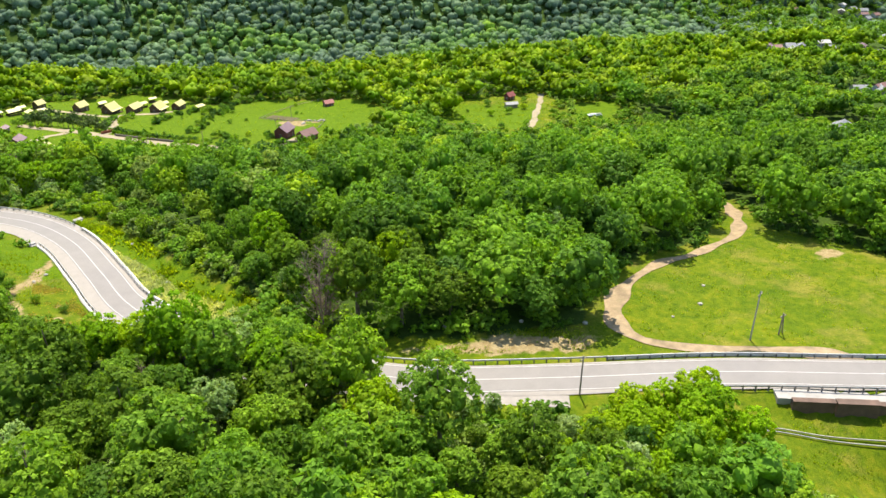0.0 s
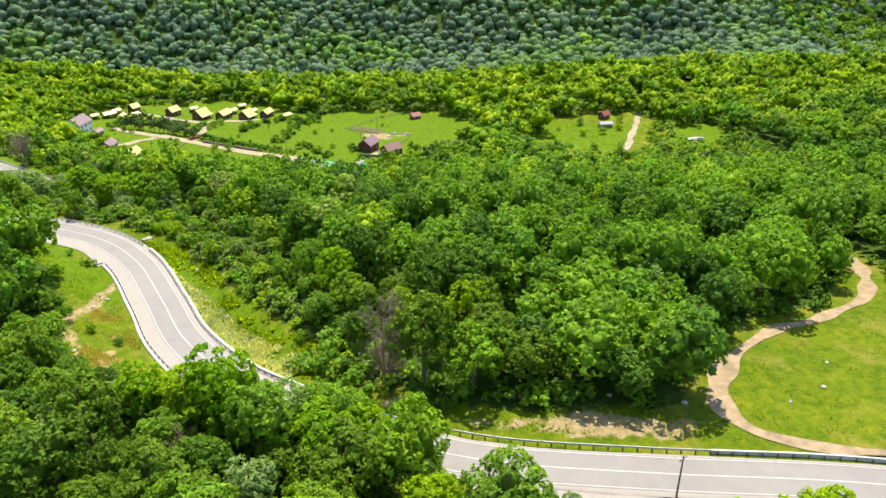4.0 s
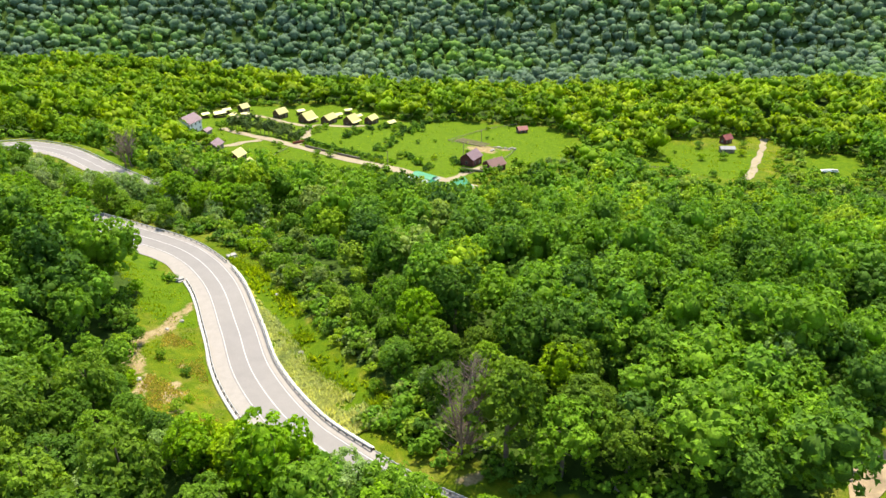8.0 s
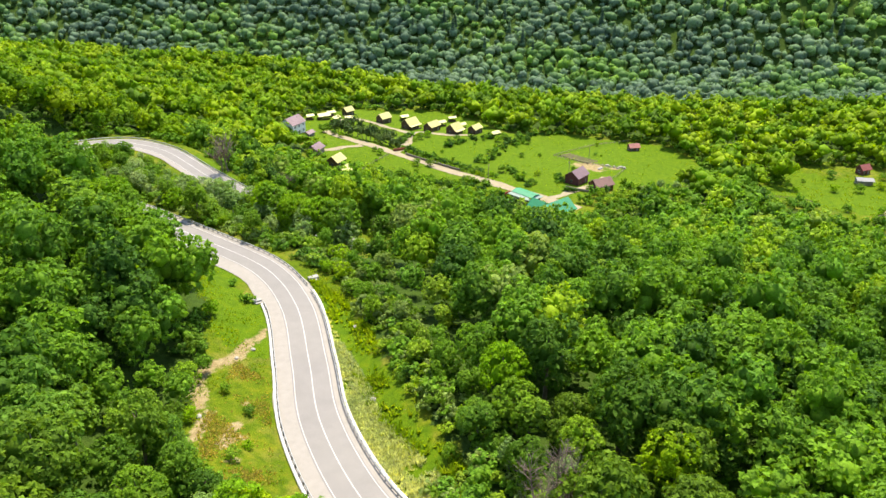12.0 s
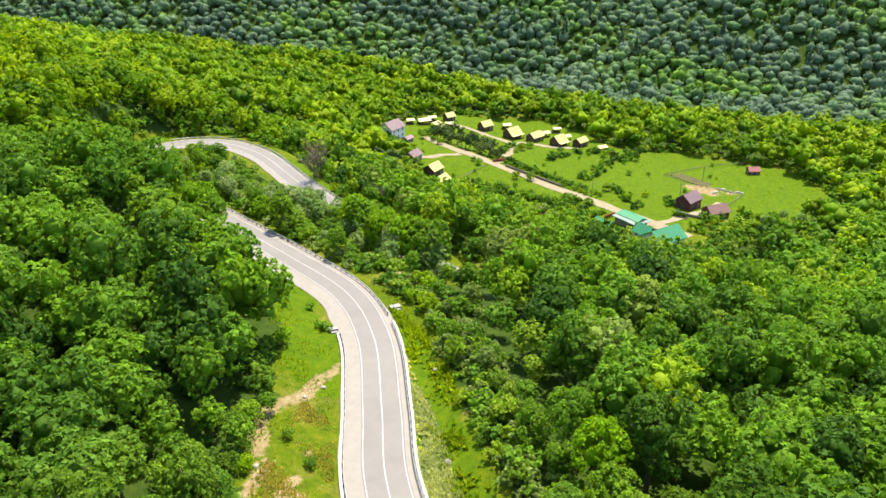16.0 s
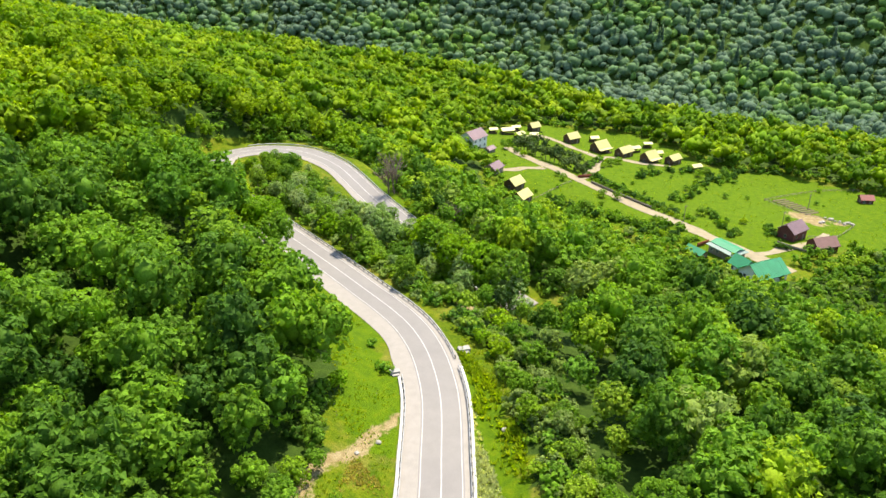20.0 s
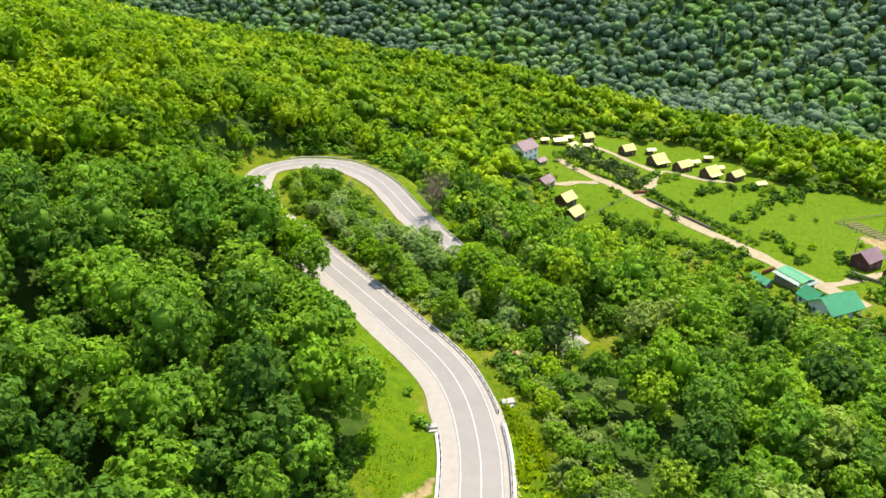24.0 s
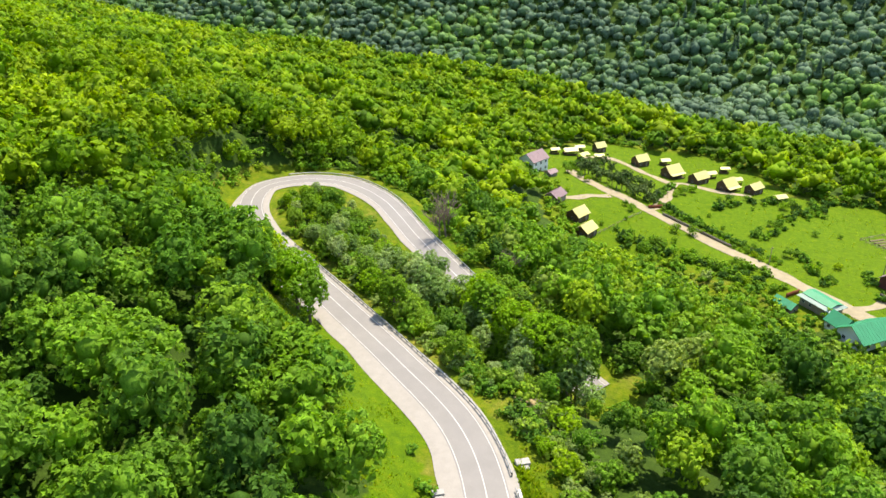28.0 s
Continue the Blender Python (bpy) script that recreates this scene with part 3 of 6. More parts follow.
# ---- buildings ----
def house(kind, x, y, w, d, h, rise, turn, wall, roof, label, category="house", windows=2, over=0.5, porch=False, storeys=1, hip=False, sink=0.4, trim=WHITE, porch_roof=None):
    """w along the ridge, d across it; the ridge runs along the local x axis."""
    z = min(ground(x + a * 3, y + b * 3) for a in (-1, 1) for b in (-1, 1)) + 0.1
    top = new(kind)
    top.matrix_world = pose(x, y, z, 0, 0, turn)
    tagged(top, label, category)
    bm = bmesh.new()
    hw, hd = w / 2, d / 2
    lo = [bm.verts.new(p) for p in ((-hw, -hd, -sink), (hw, -hd, -sink), (hw, hd, -sink), (-hw, hd, -sink))]
    up = [bm.verts.new(p) for p in ((-hw, -hd, h), (hw, -hd, h), (hw, hd, h), (-hw, hd, h))]
    inset = hw * 0.55 if hip else 0
    ridge = [bm.verts.new((-hw + inset, 0, h + rise)), bm.verts.new((hw - inset, 0, h + rise))]
    bm.faces.new(lo[::-1])
    for i in range(4):
        j = (i + 1) % 4
        bm.faces.new((lo[i], lo[j], up[j], up[i]))
    bm.faces.new((up[3], up[0], ridge[0]))
    bm.faces.new((up[1], up[2], ridge[1]))
    bm.faces.new((up[0], up[1], ridge[1], ridge[0]))
    bm.faces.new((up[2], up[3], ridge[0], ridge[1]))
    part("wall", bm, wall, top)
    k = rise / hd
    eave, ridge_z = h - over * k, h + rise + 0.1
    for sgn in (-1, 1):
        bm = bmesh.new()
        a, b = -hw - over, hw + over
        c = [(a, sgn * (hd + over), eave + 0.1), (b, sgn * (hd + over), eave + 0.1), (b - inset, 0, ridge_z), (a + inset, 0, ridge_z)]
        slab(bm, c if sgn < 0 else c[::-1], 0.14)
        r = part("roof", bm, roof, top)
        if not hip:
            bm = bmesh.new()
            for i in range(int(w / 1.2)):
                px = a + 0.6 + i * 1.2
                if px < b:
                    slab(bm, [(px, sgn * (hd + over), eave + 0.14), (px + 0.09, sgn * (hd + over), eave + 0.14), (px + 0.09, 0, ridge_z + 0.04), (px, 0, ridge_z + 0.04)][::-sgn], 0.05)
            part("roof_seam", bm, roof, r)
    if hip:
        for sgn in (-1, 1):
            bm = bmesh.new()
            c = [(sgn * (hw + over), -hd - over, eave + 0.1), (sgn * (hw + over), hd + over, eave + 0.1), (sgn * (hw + over - inset), 0.02, ridge_z), (sgn * (hw + over - inset), -0.02, ridge_z)]
            slab(bm, c if sgn > 0 else c[::-1], 0.14)
            part("roof", bm, roof, top)
    for s in range(storeys):
        zc = (s + 0.5) * h / storeys
        for side in (-1, 1):
            for i in range(windows):
                cx = -hw + w * (i + 0.5) / windows
                if s == 0 and i == windows // 2 and side < 0:
                    bm = bmesh.new()
                    box(bm, cx - 0.5, side * hd - 0.06, -0.1, cx + 0.5, side * hd + 0.06, min(2.05, h - 0.2))
                    part("door", bm, GREY_WOOD, top)
                    continue
                window(top, cx, side * hd, zc, 0, trim)
            window(top, side * hw, 0 if windows < 3 else -hd * 0.45, zc, 90, trim)
            if windows >= 3:
                window(top, side * hw, hd * 0.45, zc, 90, trim)
    if porch:
        bm = bmesh.new()
        box(bm, -hw - 0.1, -hd - 1.9, -sink, hw + 0.1, -hd - 0.02, 0.18)
        part("deck", bm, wall, top)
        bm = bmesh.new()
        slab(bm, [(-hw - over, -hd - 2.2, h * 0.78), (hw + over, -hd - 2.2, h * 0.78), (hw + over, -hd - over, eave - 0.04), (-hw - over, -hd - over, eave - 0.04)], 0.1)
        part("porch_roof", bm, porch_roof or roof, top)
        for i in range(4):
            px = -hw + 0.1 + (w - 0.2) * i / 3
            bm = bmesh.new()
            box(bm, px - 0.08, -hd - 1.85, 0.1, px + 0.08, -hd - 1.69, h * 0.78)
            part("post", bm, wall, top)
        bm = bmesh.new()
        box(bm, -hw, -hd - 1.82, 0.95, hw, -hd - 1.74, 1.05)
        box(bm, -hw, -hd - 1.82, 0.5, hw, -hd - 1.76, 0.58)
        part("railing", bm, wall, top)
    return top


def window(parent, x, y, z, turn, trim):
    m = pose(x, y, z, 0, 0, turn)
    bm = bmesh.new()
    for a in ((-0.55, -0.07, -0.6, -0.45, 0.07, 0.6), (0.45, -0.07, -0.6, 0.55, 0.07, 0.6), (-0.45, -0.07, 0.5, 0.45, 0.07, 0.6), (-0.45, -0.07, -0.6, 0.45, 0.07, -0.5), (-0.03, -0.07, -0.5, 0.03, 0.07, 0.5)):
        box(bm, *a, m)
    f = part("window", bm, trim, parent)
    bm = bmesh.new()
    box(bm, -0.45, -0.03, -0.5, 0.45, 0.03, 0.5, m)
    part("pane", bm, GLASS, f)


def pavilion(x, y, w, d, h, turn, roof, label, kind="gazebo"):
    """An open summer shelter: four posts, a low wall and a pitched roof."""
    z = ground(x, y)
    top = new(kind)
    top.matrix_world = pose(x, y, z, 0, 0, turn)
    tagged(top, label, kind.replace("_", " "))
    for sx in (-1, 1):
        for sy in (-1, 1):
            bm = bmesh.new()
            px, py = sx * (w / 2 - 0.2), sy * (d / 2 - 0.2)
            box(bm, px - 0.09, py - 0.09, -0.5, px + 0.09, py + 0.09, h)
            part("post", bm, LOG, top)
    for sgn in (-1, 1):
        bm = bmesh.new()
        c = [(-w / 2 - 0.3, sgn * (d / 2 + 0.3), h), (w / 2 + 0.3, sgn * (d / 2 + 0.3), h), (w / 2 + 0.3, 0, h + d * 0.27), (-w / 2 - 0.3, 0, h + d * 0.27)]
        slab(bm, c if sgn < 0 else c[::-1], 0.12)
        part("roof", bm, roof, top)
    bm = bmesh.new()
    for a in ((-w / 2 + 0.2, -d / 2 + 0.14, 0.05, w / 2 - 0.2, -d / 2 + 0.24, 0.95), (-w / 2 + 0.2, d / 2 - 0.24, 0.05, w / 2 - 0.2, d / 2 - 0.14, 0.95), (-w / 2 + 0.14, -d / 2 + 0.3, 0.05, -w / 2 + 0.24, d / 2 - 0.3, 0.95)):
        box(bm, *a)
    part("parapet", bm, LOG, top)
    return top


def bungalow(x, y, turn):
    """A long low house under a hipped roof: a pale skirt of sheets round a raised teal top."""
    w, d, h = 10.5, 6.2, 2.9
    top = new("bungalow")
    top.matrix_world = pose(x, y, ground(x, y), 0, 0, turn)
    tagged(top, "long brick bungalow with a teal-topped pale sheet roof", "bungalow")
    bm = bmesh.new()
    box(bm, -w / 2, -d / 2, -1.2, w / 2, d / 2, h)
    part("wall", bm, TAN, top)
    hw, hd = w / 2 + 0.9, d / 2 + 0.9
    iw, idp, z0, z1 = w / 2 - 0.2, d / 2 - 0.7, h - 0.05, h + 0.75
    low = [(-hw, -hd, z0), (hw, -hd, z0), (hw, hd, z0), (-hw, hd, z0)]
    up = [(-iw, -idp, z1), (iw, -idp, z1), (iw, idp, z1), (-iw, idp, z1)]
    for i in range(4):
        j = (i + 1) % 4
        bm = bmesh.new()
        slab(bm, [low[i], low[j], up[j], up[i]], 0.12)
        part("roof_skirt", bm, PALE_TEAL, top)
    for sgn in (-1, 1):
        bm = bmesh.new()
        c = [(-iw - 0.25, sgn * (idp + 0.3), z1 + 0.02), (iw + 0.25, sgn * (idp + 0.3), z1 + 0.02), (iw + 0.25, 0, z1 + 0.75), (-iw - 0.25, 0, z1 + 0.75)]
        slab(bm, c if sgn < 0 else c[::-1], 0.14)
        part("roof", bm, TEAL, top)
    for i in range(4):
        cx = -w / 2 + w * (i + 0.5) / 4
        if i == 2:
            bm = bmesh.new()
            box(bm, cx - 0.5, -d / 2 - 0.06, -0.1, cx + 0.5, -d / 2 + 0.06, 2.05)
            part("door", bm, GREY_WOOD, top)
        else:
            window(top, cx, -d / 2, 1.5, 0, WHITE)
        window(top, cx, d / 2, 1.5, 0, WHITE)
    for sgn in (-1, 1):
        window(top, sgn * w / 2, 0, 1.5, 90, WHITE)


def build_village():
    lime = "log holiday chalet with a bright lime-yellow metal roof"
    for x, y, w, d, turn, rise in ((-33, 411, 7.0, 5.8, 46, 2.6), (-18, 402, 8.2, 6.6, 48, 3.0), (-6, 397, 8.0, 6.0, 50, 2.4), (6, 390, 7.2, 6.2, 50, 2.9), (17, 389, 7.0, 5.2, 52, 2.0), (-54, 421, 5.6, 4.8, 44, 2.2)):
        house("chalet", x, y, w * 0.92, d * 0.92, 3.1, rise * 0.85, turn, LOG, LIME_ROOF, lime, "chalet", porch=d > 6.1, trim=GREY_WOOD, over=0.4)
    for x, y, w, d, turn in ((-22, 417, 4.2, 3.4, 28), (-1, 406, 4.5, 3.5, 34), (10, 400, 4.2, 3.4, 32), (5, 415, 4.0, 2.6, 20), (27, 381, 4.6, 3.6, 36), (-63, 416, 4.5, 3.2, 30), (-66, 408, 6.5, 4.5, 30), (-59, 404, 5.0, 3.6, 60), (-52, 407, 4.2, 3.2, 20), (-73, 405, 4.0, 3.0, 30)):
        pavilion(x, y, w, d, 2.3, turn, LIME_ROOF, "open timber shelter with a lime-yellow roof on grass")
    house("cottage", -49, 330, 6.5, 6.0, 3.0, 2.2, 62, LOG, LIME_ROOF, "small cottage with a steep lime-yellow roof beside the woods", "cottage", trim=GREY_WOOD)
    house("cottage", -44, 319.5, 6.8, 5.6, 3.0, 2.0, 66, LOG, LIME_ROOF, "small cottage with a steep lime-yellow roof beside the woods", "cottage", trim=GREY_WOOD)
    house("shed", -60, 341, 7.0, 5.5, 2.6, 1.8, 70, GREY_WOOD, MAUVE, "shed with a dusty mauve roof at the wood's edge", "shed")
    house("house", -77, 376, 10.0, 8.5, 5.8, 2.8, 62, TRAILER_WHITE, MAUVE, "two-storey white house with a mauve tiled roof", "house", windows=3, storeys=2)
    house("shed", -68, 371, 4.5, 3.5, 2.3, 0.9, 62, GREY_WOOD, MAUVE, "low shed with a mauve roof beside the white house", "shed")
    bungalow(33.5, 285.5, -46)
    house("house", 43.5, 269.5, 12.0, 9.0, 3.4, 3.0, 40, TRAILER_WHITE, TEAL, "pale house with a tall teal-green metal roof", "house", windows=3, over=0.7)
    house("house_wing", 37.5, 274, 6.0, 5.5, 3.0, 2.4, -50, TRAILER_WHITE, TEAL, "low wing with a teal-green metal roof", "house", over=0.5)
    house("shed", 23.5, 284, 6.5, 3.6, 2.2, 1.2, -42, TAN, TEAL, "small teal-roofed shed under the trees", "shed")
    house("barn", 58, 309, 8.5, 6.5, 4.0, 2.4, 50, MAROON, MAUVE, "maroon timber barn with a mauve roof", "barn", trim=GREY_WOOD)
    house("farmhouse", 67, 300.5, 8.5, 6.0, 2.9, 2.3, 30, MAROON, PINK_ROOF, "low farmhouse with a dusty pink roof and a clay yard", "house", trim=GREY_WOOD)
    house("hut", 95, 362, 4.8, 4.0, 2.3, 1.3, 10, MAROON, RED_ROOF, "small maroon hut with a red roof in a mown field", "hut")
    house("hut", 188, 320, 4.6, 3.8, 2.7, 1.6, 20, MAROON, RED_ROOF, "tall narrow hut with a red roof on the lawn", "hut")
    house("shed", 182, 307, 6.2, 4.0, 2.3, 0.7, -10, GREY_WOOD, GREY_ROOF, "grey flat-roofed shed among trees", "shed")
    house("house", 301, 196, 11.0, 10.0, 3.6, 3.2, 25, GREY_WOOD, GREY_ROOF, "grey house with a hipped grey roof in a garden", "house", windows=3, hip=True)
    house("cottage", 391, 247, 12.0, 8.0, 3.2, 2.0, 10, WHITE, PINK_ROOF, "white cottage with a pink roof among trees", "cottage", windows=3)
    house("shed", 246, 133, 6, 5, 3.0, 1.0, 30, WHITE, GREY_ROOF, "pale shed at the edge of the woods", "shed")
    # the flat white trailer on its lawn
    t = new("trailer")
    t.matrix_world = pose(211, 270, ground(211, 270), 0, 0, -12)
    tagged(t, "white flatbed trailer with stacked boards on a lawn", "trailer")
    bm = bmesh.new()
    box(bm, -3.6, -1.2, 0.75, 3.6, 1.2, 1.0)
    part("bed", bm, TRAILER_WHITE, t)
    for i, (a, b, c, e) in enumerate(((-3.2, -0.9, 0.5, 1.55), (0.6, -1.0, 3.3, 1.7), (-1.2, 0.2, 2.2, 1.3))):
        bm = bmesh.new()
        box(bm, a, b, 1.0, c, b + 0.9, e)
        part("board_stack", bm, (TRAILER_WHITE, WHITE, TRAILER_WHITE)[i], t)
    for sx in (-2.4, 0, 2.4):
        for sy in (-1.0, 1.0):
            bm = bmesh.new()
            tube(bm, (sx, sy - 0.12, 0.4), (sx, sy + 0.12, 0.4), 0.42, 0.42, 12)
            part("wheel", bm, STEEL_DARK, t)
    # the small town across the valley, houses set along the camera's lines of sight
    rng = random.Random(5)
    for x, y in TOWN:
        house("town_house", x, y, rng.uniform(6, 9), rng.uniform(5, 7), rng.uniform(2.6, 3.6), rng.uniform(1.2, 2), rng.uniform(-30, 60), rng.choice((WHITE, TAN, WHITE)), rng.choice((MAUVE, GREY_ROOF, WHITE, PINK_ROOF, GREY_ROOF)), "distant village house among trees in the valley", "house", windows=2)


def guard_rail(label, side, start, end, offset, kerb=False, kerb_top=0.2):
    """A W-beam on steel posts along the road; side +1 is its left hand; start and end are places on the plan."""
    line = spline(ROAD, 1.0)
    p, d, left = frame_of(line)

    def nearest(q):
        return int(np.argmin((p[:, 0] - q[0]) ** 2 + (p[:, 1] - q[1]) ** 2))

    a, b = sorted((nearest(start), nearest(end)))
    rail = new("guard_rail")
    mid = p[(a + b) // 2]
    rail.matrix_world = pose(*mid)
    tagged(rail, label, "guard rail", "guard rails along the road")
    prof = [(-0.04, 0.42), (0.05, 0.47), (0.05, 0.53), (-0.03, 0.58), (0.05, 0.63), (0.05, 0.69), (-0.04, 0.74), (-0.07, 0.74), (-0.07, 0.42)]
    rows = []
    for i in range(a, b + 1):
        c = p[i] + left[i] * side * offset - mid
        rows.append([(c[0] - left[i][0] * side * o, c[1] - left[i][1] * side * o, c[2] + zz) for o, zz in prof + prof[:1]])
    part_ob("beam", strip_mesh("beam", rows, ZINC), rail)
    bm = bmesh.new()
    # posts widened, so their dark shape includes the shadow on the kerb
    box(bm, -0.1, -0.08, -0.6, 0.1, 0.08, 0.72)
    box(bm, -0.05, -0.12, 0.5, 0.05, 0.04, 0.66)
    me = bpy.data.meshes.new("post")
    bm.to_mesh(me)
    bm.free()
    me.materials.append(STEEL_DARK)
    for i in range(a, b + 1, 2):
        o = part_ob("post", me, rail)
        c = p[i] + left[i] * side * (offset + 0.12) - mid
        o.matrix_local = pose(c[0], c[1], c[2], 0, 0, math.degrees(math.atan2(d[i][1], d[i][0])))
    if kerb:
        rows = []
        for i in range(a, b + 1):
            c = p[i] - mid
            rows.append([(c[0] + left[i][0] * side * (offset + o), c[1] + left[i][1] * side * (offset + o), c[2] + zz) for o, zz in ((0.28, -0.2), (0.28, kerb_top), (0.75, kerb_top), (0.75, -0.6))])
        part_ob("kerb", strip_mesh("kerb", rows, LIMEWASH), rail, "white concrete kerb behind the rail")
    return rail


def build_rails():
    guard_rail("galvanised guard rail on closely spaced posts beside the gravel shoulder", 1, (-38, 135), (-12, 60), 5.9, True, 0.16)
    guard_rail("galvanised guard rail with a white kerb outside the bend", -1, (-28, 140), (-4, 68), 4.3, True, 0.34)
    guard_rail("low galvanised guard rail along the road towards the hairpin", -1, (-30, 143), (-104, 203), 4.3)
    guard_rail("galvanised guard rail on the outer side of the hairpin", 1, (-126, 250), (-46, 201), 3.95)
    guard_rail("weathered guard rail above the grassy verge", -1, (14, 48), (50, 31), 4.3)
    guard_rail("guard rail with a white concrete parapet beside the meadow", -1, (50, 31), (140, -10), 4.2, True, 0.3)
    guard_rail("low guard rail above the grassy slope", 1, (58, 27.5), (140, -10), 4.3)
    guard_rail("guard rail beside the shaded bend", -1, (-3, 67), (12, 49), 4.3)


build_village()
build_rails()


# ---- trees ----
ICO = np.array([(0, 0, 1), (0.894, 0, 0.447), (0.276, 0.851, 0.447), (-0.724, 0.526, 0.447), (-0.724, -0.526, 0.447), (0.276, -0.851, 0.447), (0.724, 0.526, -0.447), (-0.276, 0.851, -0.447), (-0.894, 0, -0.447), (-0.276, -0.851, -0.447), (0.724, -0.526, -0.447), (0, 0, -1)])
ICO_FACES = np.array([(0, 1, 2), (0, 2, 3), (0, 3, 4), (0, 4, 5), (0, 5, 1), (1, 6, 2), (2, 7, 3), (3, 8, 4), (4, 9, 5), (5, 10, 1), (6, 7, 2), (7, 8, 3), (8, 9, 4), (9, 10, 5), (10, 6, 1), (6, 11, 7), (7, 11, 8), (8, 11, 9), (9, 11, 10), (10, 11, 6)])
OCTA = np.array([(0, 0, 1), (1, 0, 0), (0, 1, 0), (-1, 0, 0), (0, -1, 0), (0, 0, -1)]) * 1.12
OCTA_FACES = np.array([(0, 1, 2), (0, 2, 3), (0, 3, 4), (0, 4, 1), (5, 2, 1), (5, 3, 2), (5, 4, 3), (5, 1, 4)])


def unit(v):
    return v / np.linalg.norm(v, axis=-1, keepdims=True)


def crown_arrays(rng, height, radius, boughs, clumps, cards, size, low=0.2, quads=True, lean=False, jitter=0.35, puff=0.12, reach=0.5, body=0.5):
    """A crown in three orders: boughs round the stem, leafy clumps on each bough, and sprays on each clump.
    Returns corners, face corners and face sizes."""
    half, mid = height * (1 - low) / 2, height * (0.5 + low / 2)
    scale, lift = np.array((radius, radius, half)), np.array((0, 0, mid))
    i = np.arange(boughs)
    up = 0.8 - 1.25 * (i + 0.5) / boughs + rng.uniform(-0.13, 0.13, boughs)
    a = 2.4 * i + rng.uniform(0, 6.28) + rng.uniform(-0.45, 0.45, boughs)
    flat = np.sqrt(1 - np.minimum(0.95, up**2)) * rng.uniform(0.72, 1.08, boughs)
    heart = np.vstack([[(0, 0, -0.05)], np.stack([np.cos(a) * flat, np.sin(a) * flat, up], 1) * reach])
    wide = np.concatenate([[0.66], rng.uniform(0.4, 0.56, boughs) * (7.0 / (boughs + 1)) ** 0.15])
    ball, skin = (OCTA, OCTA_FACES) if lean else (ICO, ICO_FACES)
    verts, faces, sizes, count = [], [], [], 0
    for c, r in zip(heart, wide):
        verts.append((ball * (1 + rng.uniform(-0.15, 0.15, (len(ball), 1))) * r * body + c) * scale + lift)
        faces.append(skin.ravel() + count)
        sizes.append(np.full(len(skin), 3))
        count += len(ball)
    spot, way = [], []
    for k, (c, r) in enumerate(zip(heart, wide)):
        d = unit(rng.normal(size=(clumps, 3)) + (c / max(0.2, np.linalg.norm(c)) * 0.6 if k else 0) + np.array((0, 0, 0.35)))
        q = c + d * r * rng.uniform(0.9, 1.06, (clumps, 1))
        gap = np.linalg.norm(q[:, None] - heart[None], axis=2) / wide[None]
        gap[:, k] = 9
        ok = (gap.min(1) > 0.82) & (q[:, 2] > -0.92)
        spot.append(q[ok])
        way.append(d[ok])
    q, d = np.vstack(spot), np.vstack(way)
    q, d = q * scale + lift, unit(d / scale)
    r = radius * puff * rng.uniform(0.65, 1.3, (len(q), 1))
    q, d, r = np.repeat(q, cards, 0), np.repeat(d, cards, 0), np.repeat(r, cards, 0)
    n = len(q)
    e = unit(rng.normal(size=(n, 3)) + d * 0.9 + np.array((0, 0, 0.45)))
    at = q + e * r * rng.uniform(0.7, 1.12, (n, 1)) * np.array((1.1, 1.1, 0.8))
    nrm = unit(e + d * 0.35 + np.array((0, 0, 0.25)) + rng.normal(size=(n, 3)) * jitter)
    u = unit(np.cross(nrm, rng.normal(size=(n, 3))))
    w = np.cross(nrm, u)
    s = size * rng.uniform(0.6, 1.35, (n, 1))
    if quads:
        card = np.stack([at + u * s, at + w * s * 0.6 + u * s * 0.1 - nrm * s * 0.15, at - u * s * 0.9 - nrm * s * 0.2, at - w * s * 0.6 + u * s * 0.1 - nrm * s * 0.15], 1)
    else:
        card = np.stack([at + u * s, at - u * s * 0.6 + w * s * 0.85, at - u * s * 0.5 - w * s * 0.85], 1)
    k = card.shape[1]
    verts.append(card.reshape(-1, 3))
    faces.append(np.arange(n * k) + count)
    sizes.append(np.full(n, k))
    return np.vstack(verts), np.concatenate(faces), np.concatenate(sizes)


def trunk_mesh(rng, height, radius, low, material, stems=1):
    bm = bmesh.new()
    for s in range(stems):
        lean = Vector((rng.uniform(-0.5, 0.5), rng.uniform(-0.5, 0.5), 0)) * (0.6 + 0.9 * (stems > 1))
        foot = Vector((rng.uniform(-0.5, 0.5), rng.uniform(-0.5, 0.5), 0)) * (stems > 1)
        r0 = 0.022 * height / math.sqrt(stems)
        knee = foot + lean * 0.4 + Vector((0, 0, height * 0.42))
        tip = foot + lean + Vector((0, 0, height * 0.86))
        tube(bm, foot + Vector((0, 0, -0.8)), knee, r0 * 1.25, r0 * 0.8, 7)
        tube(bm, knee, tip, r0 * 0.8, r0 * 0.2, 6)
        for i in range(4):
            a = 2.4 * i + rng.uniform(0, 6)
            b = foot + (knee - foot) * rng.uniform(0.75, 1.0) if i < 2 else knee + (tip - knee) * rng.uniform(0.1, 0.5)
            e = b + Vector((math.cos(a), math.sin(a), 0.75)) * radius * rng.uniform(0.5, 0.8)
            tube(bm, b, e, r0 * 0.42, r0 * 0.1, 5)
    me = bpy.data.meshes.new("trunk")
    bm.to_mesh(me)
    bm.free()
    me.materials.append(material)
    return me


KINDS = {}


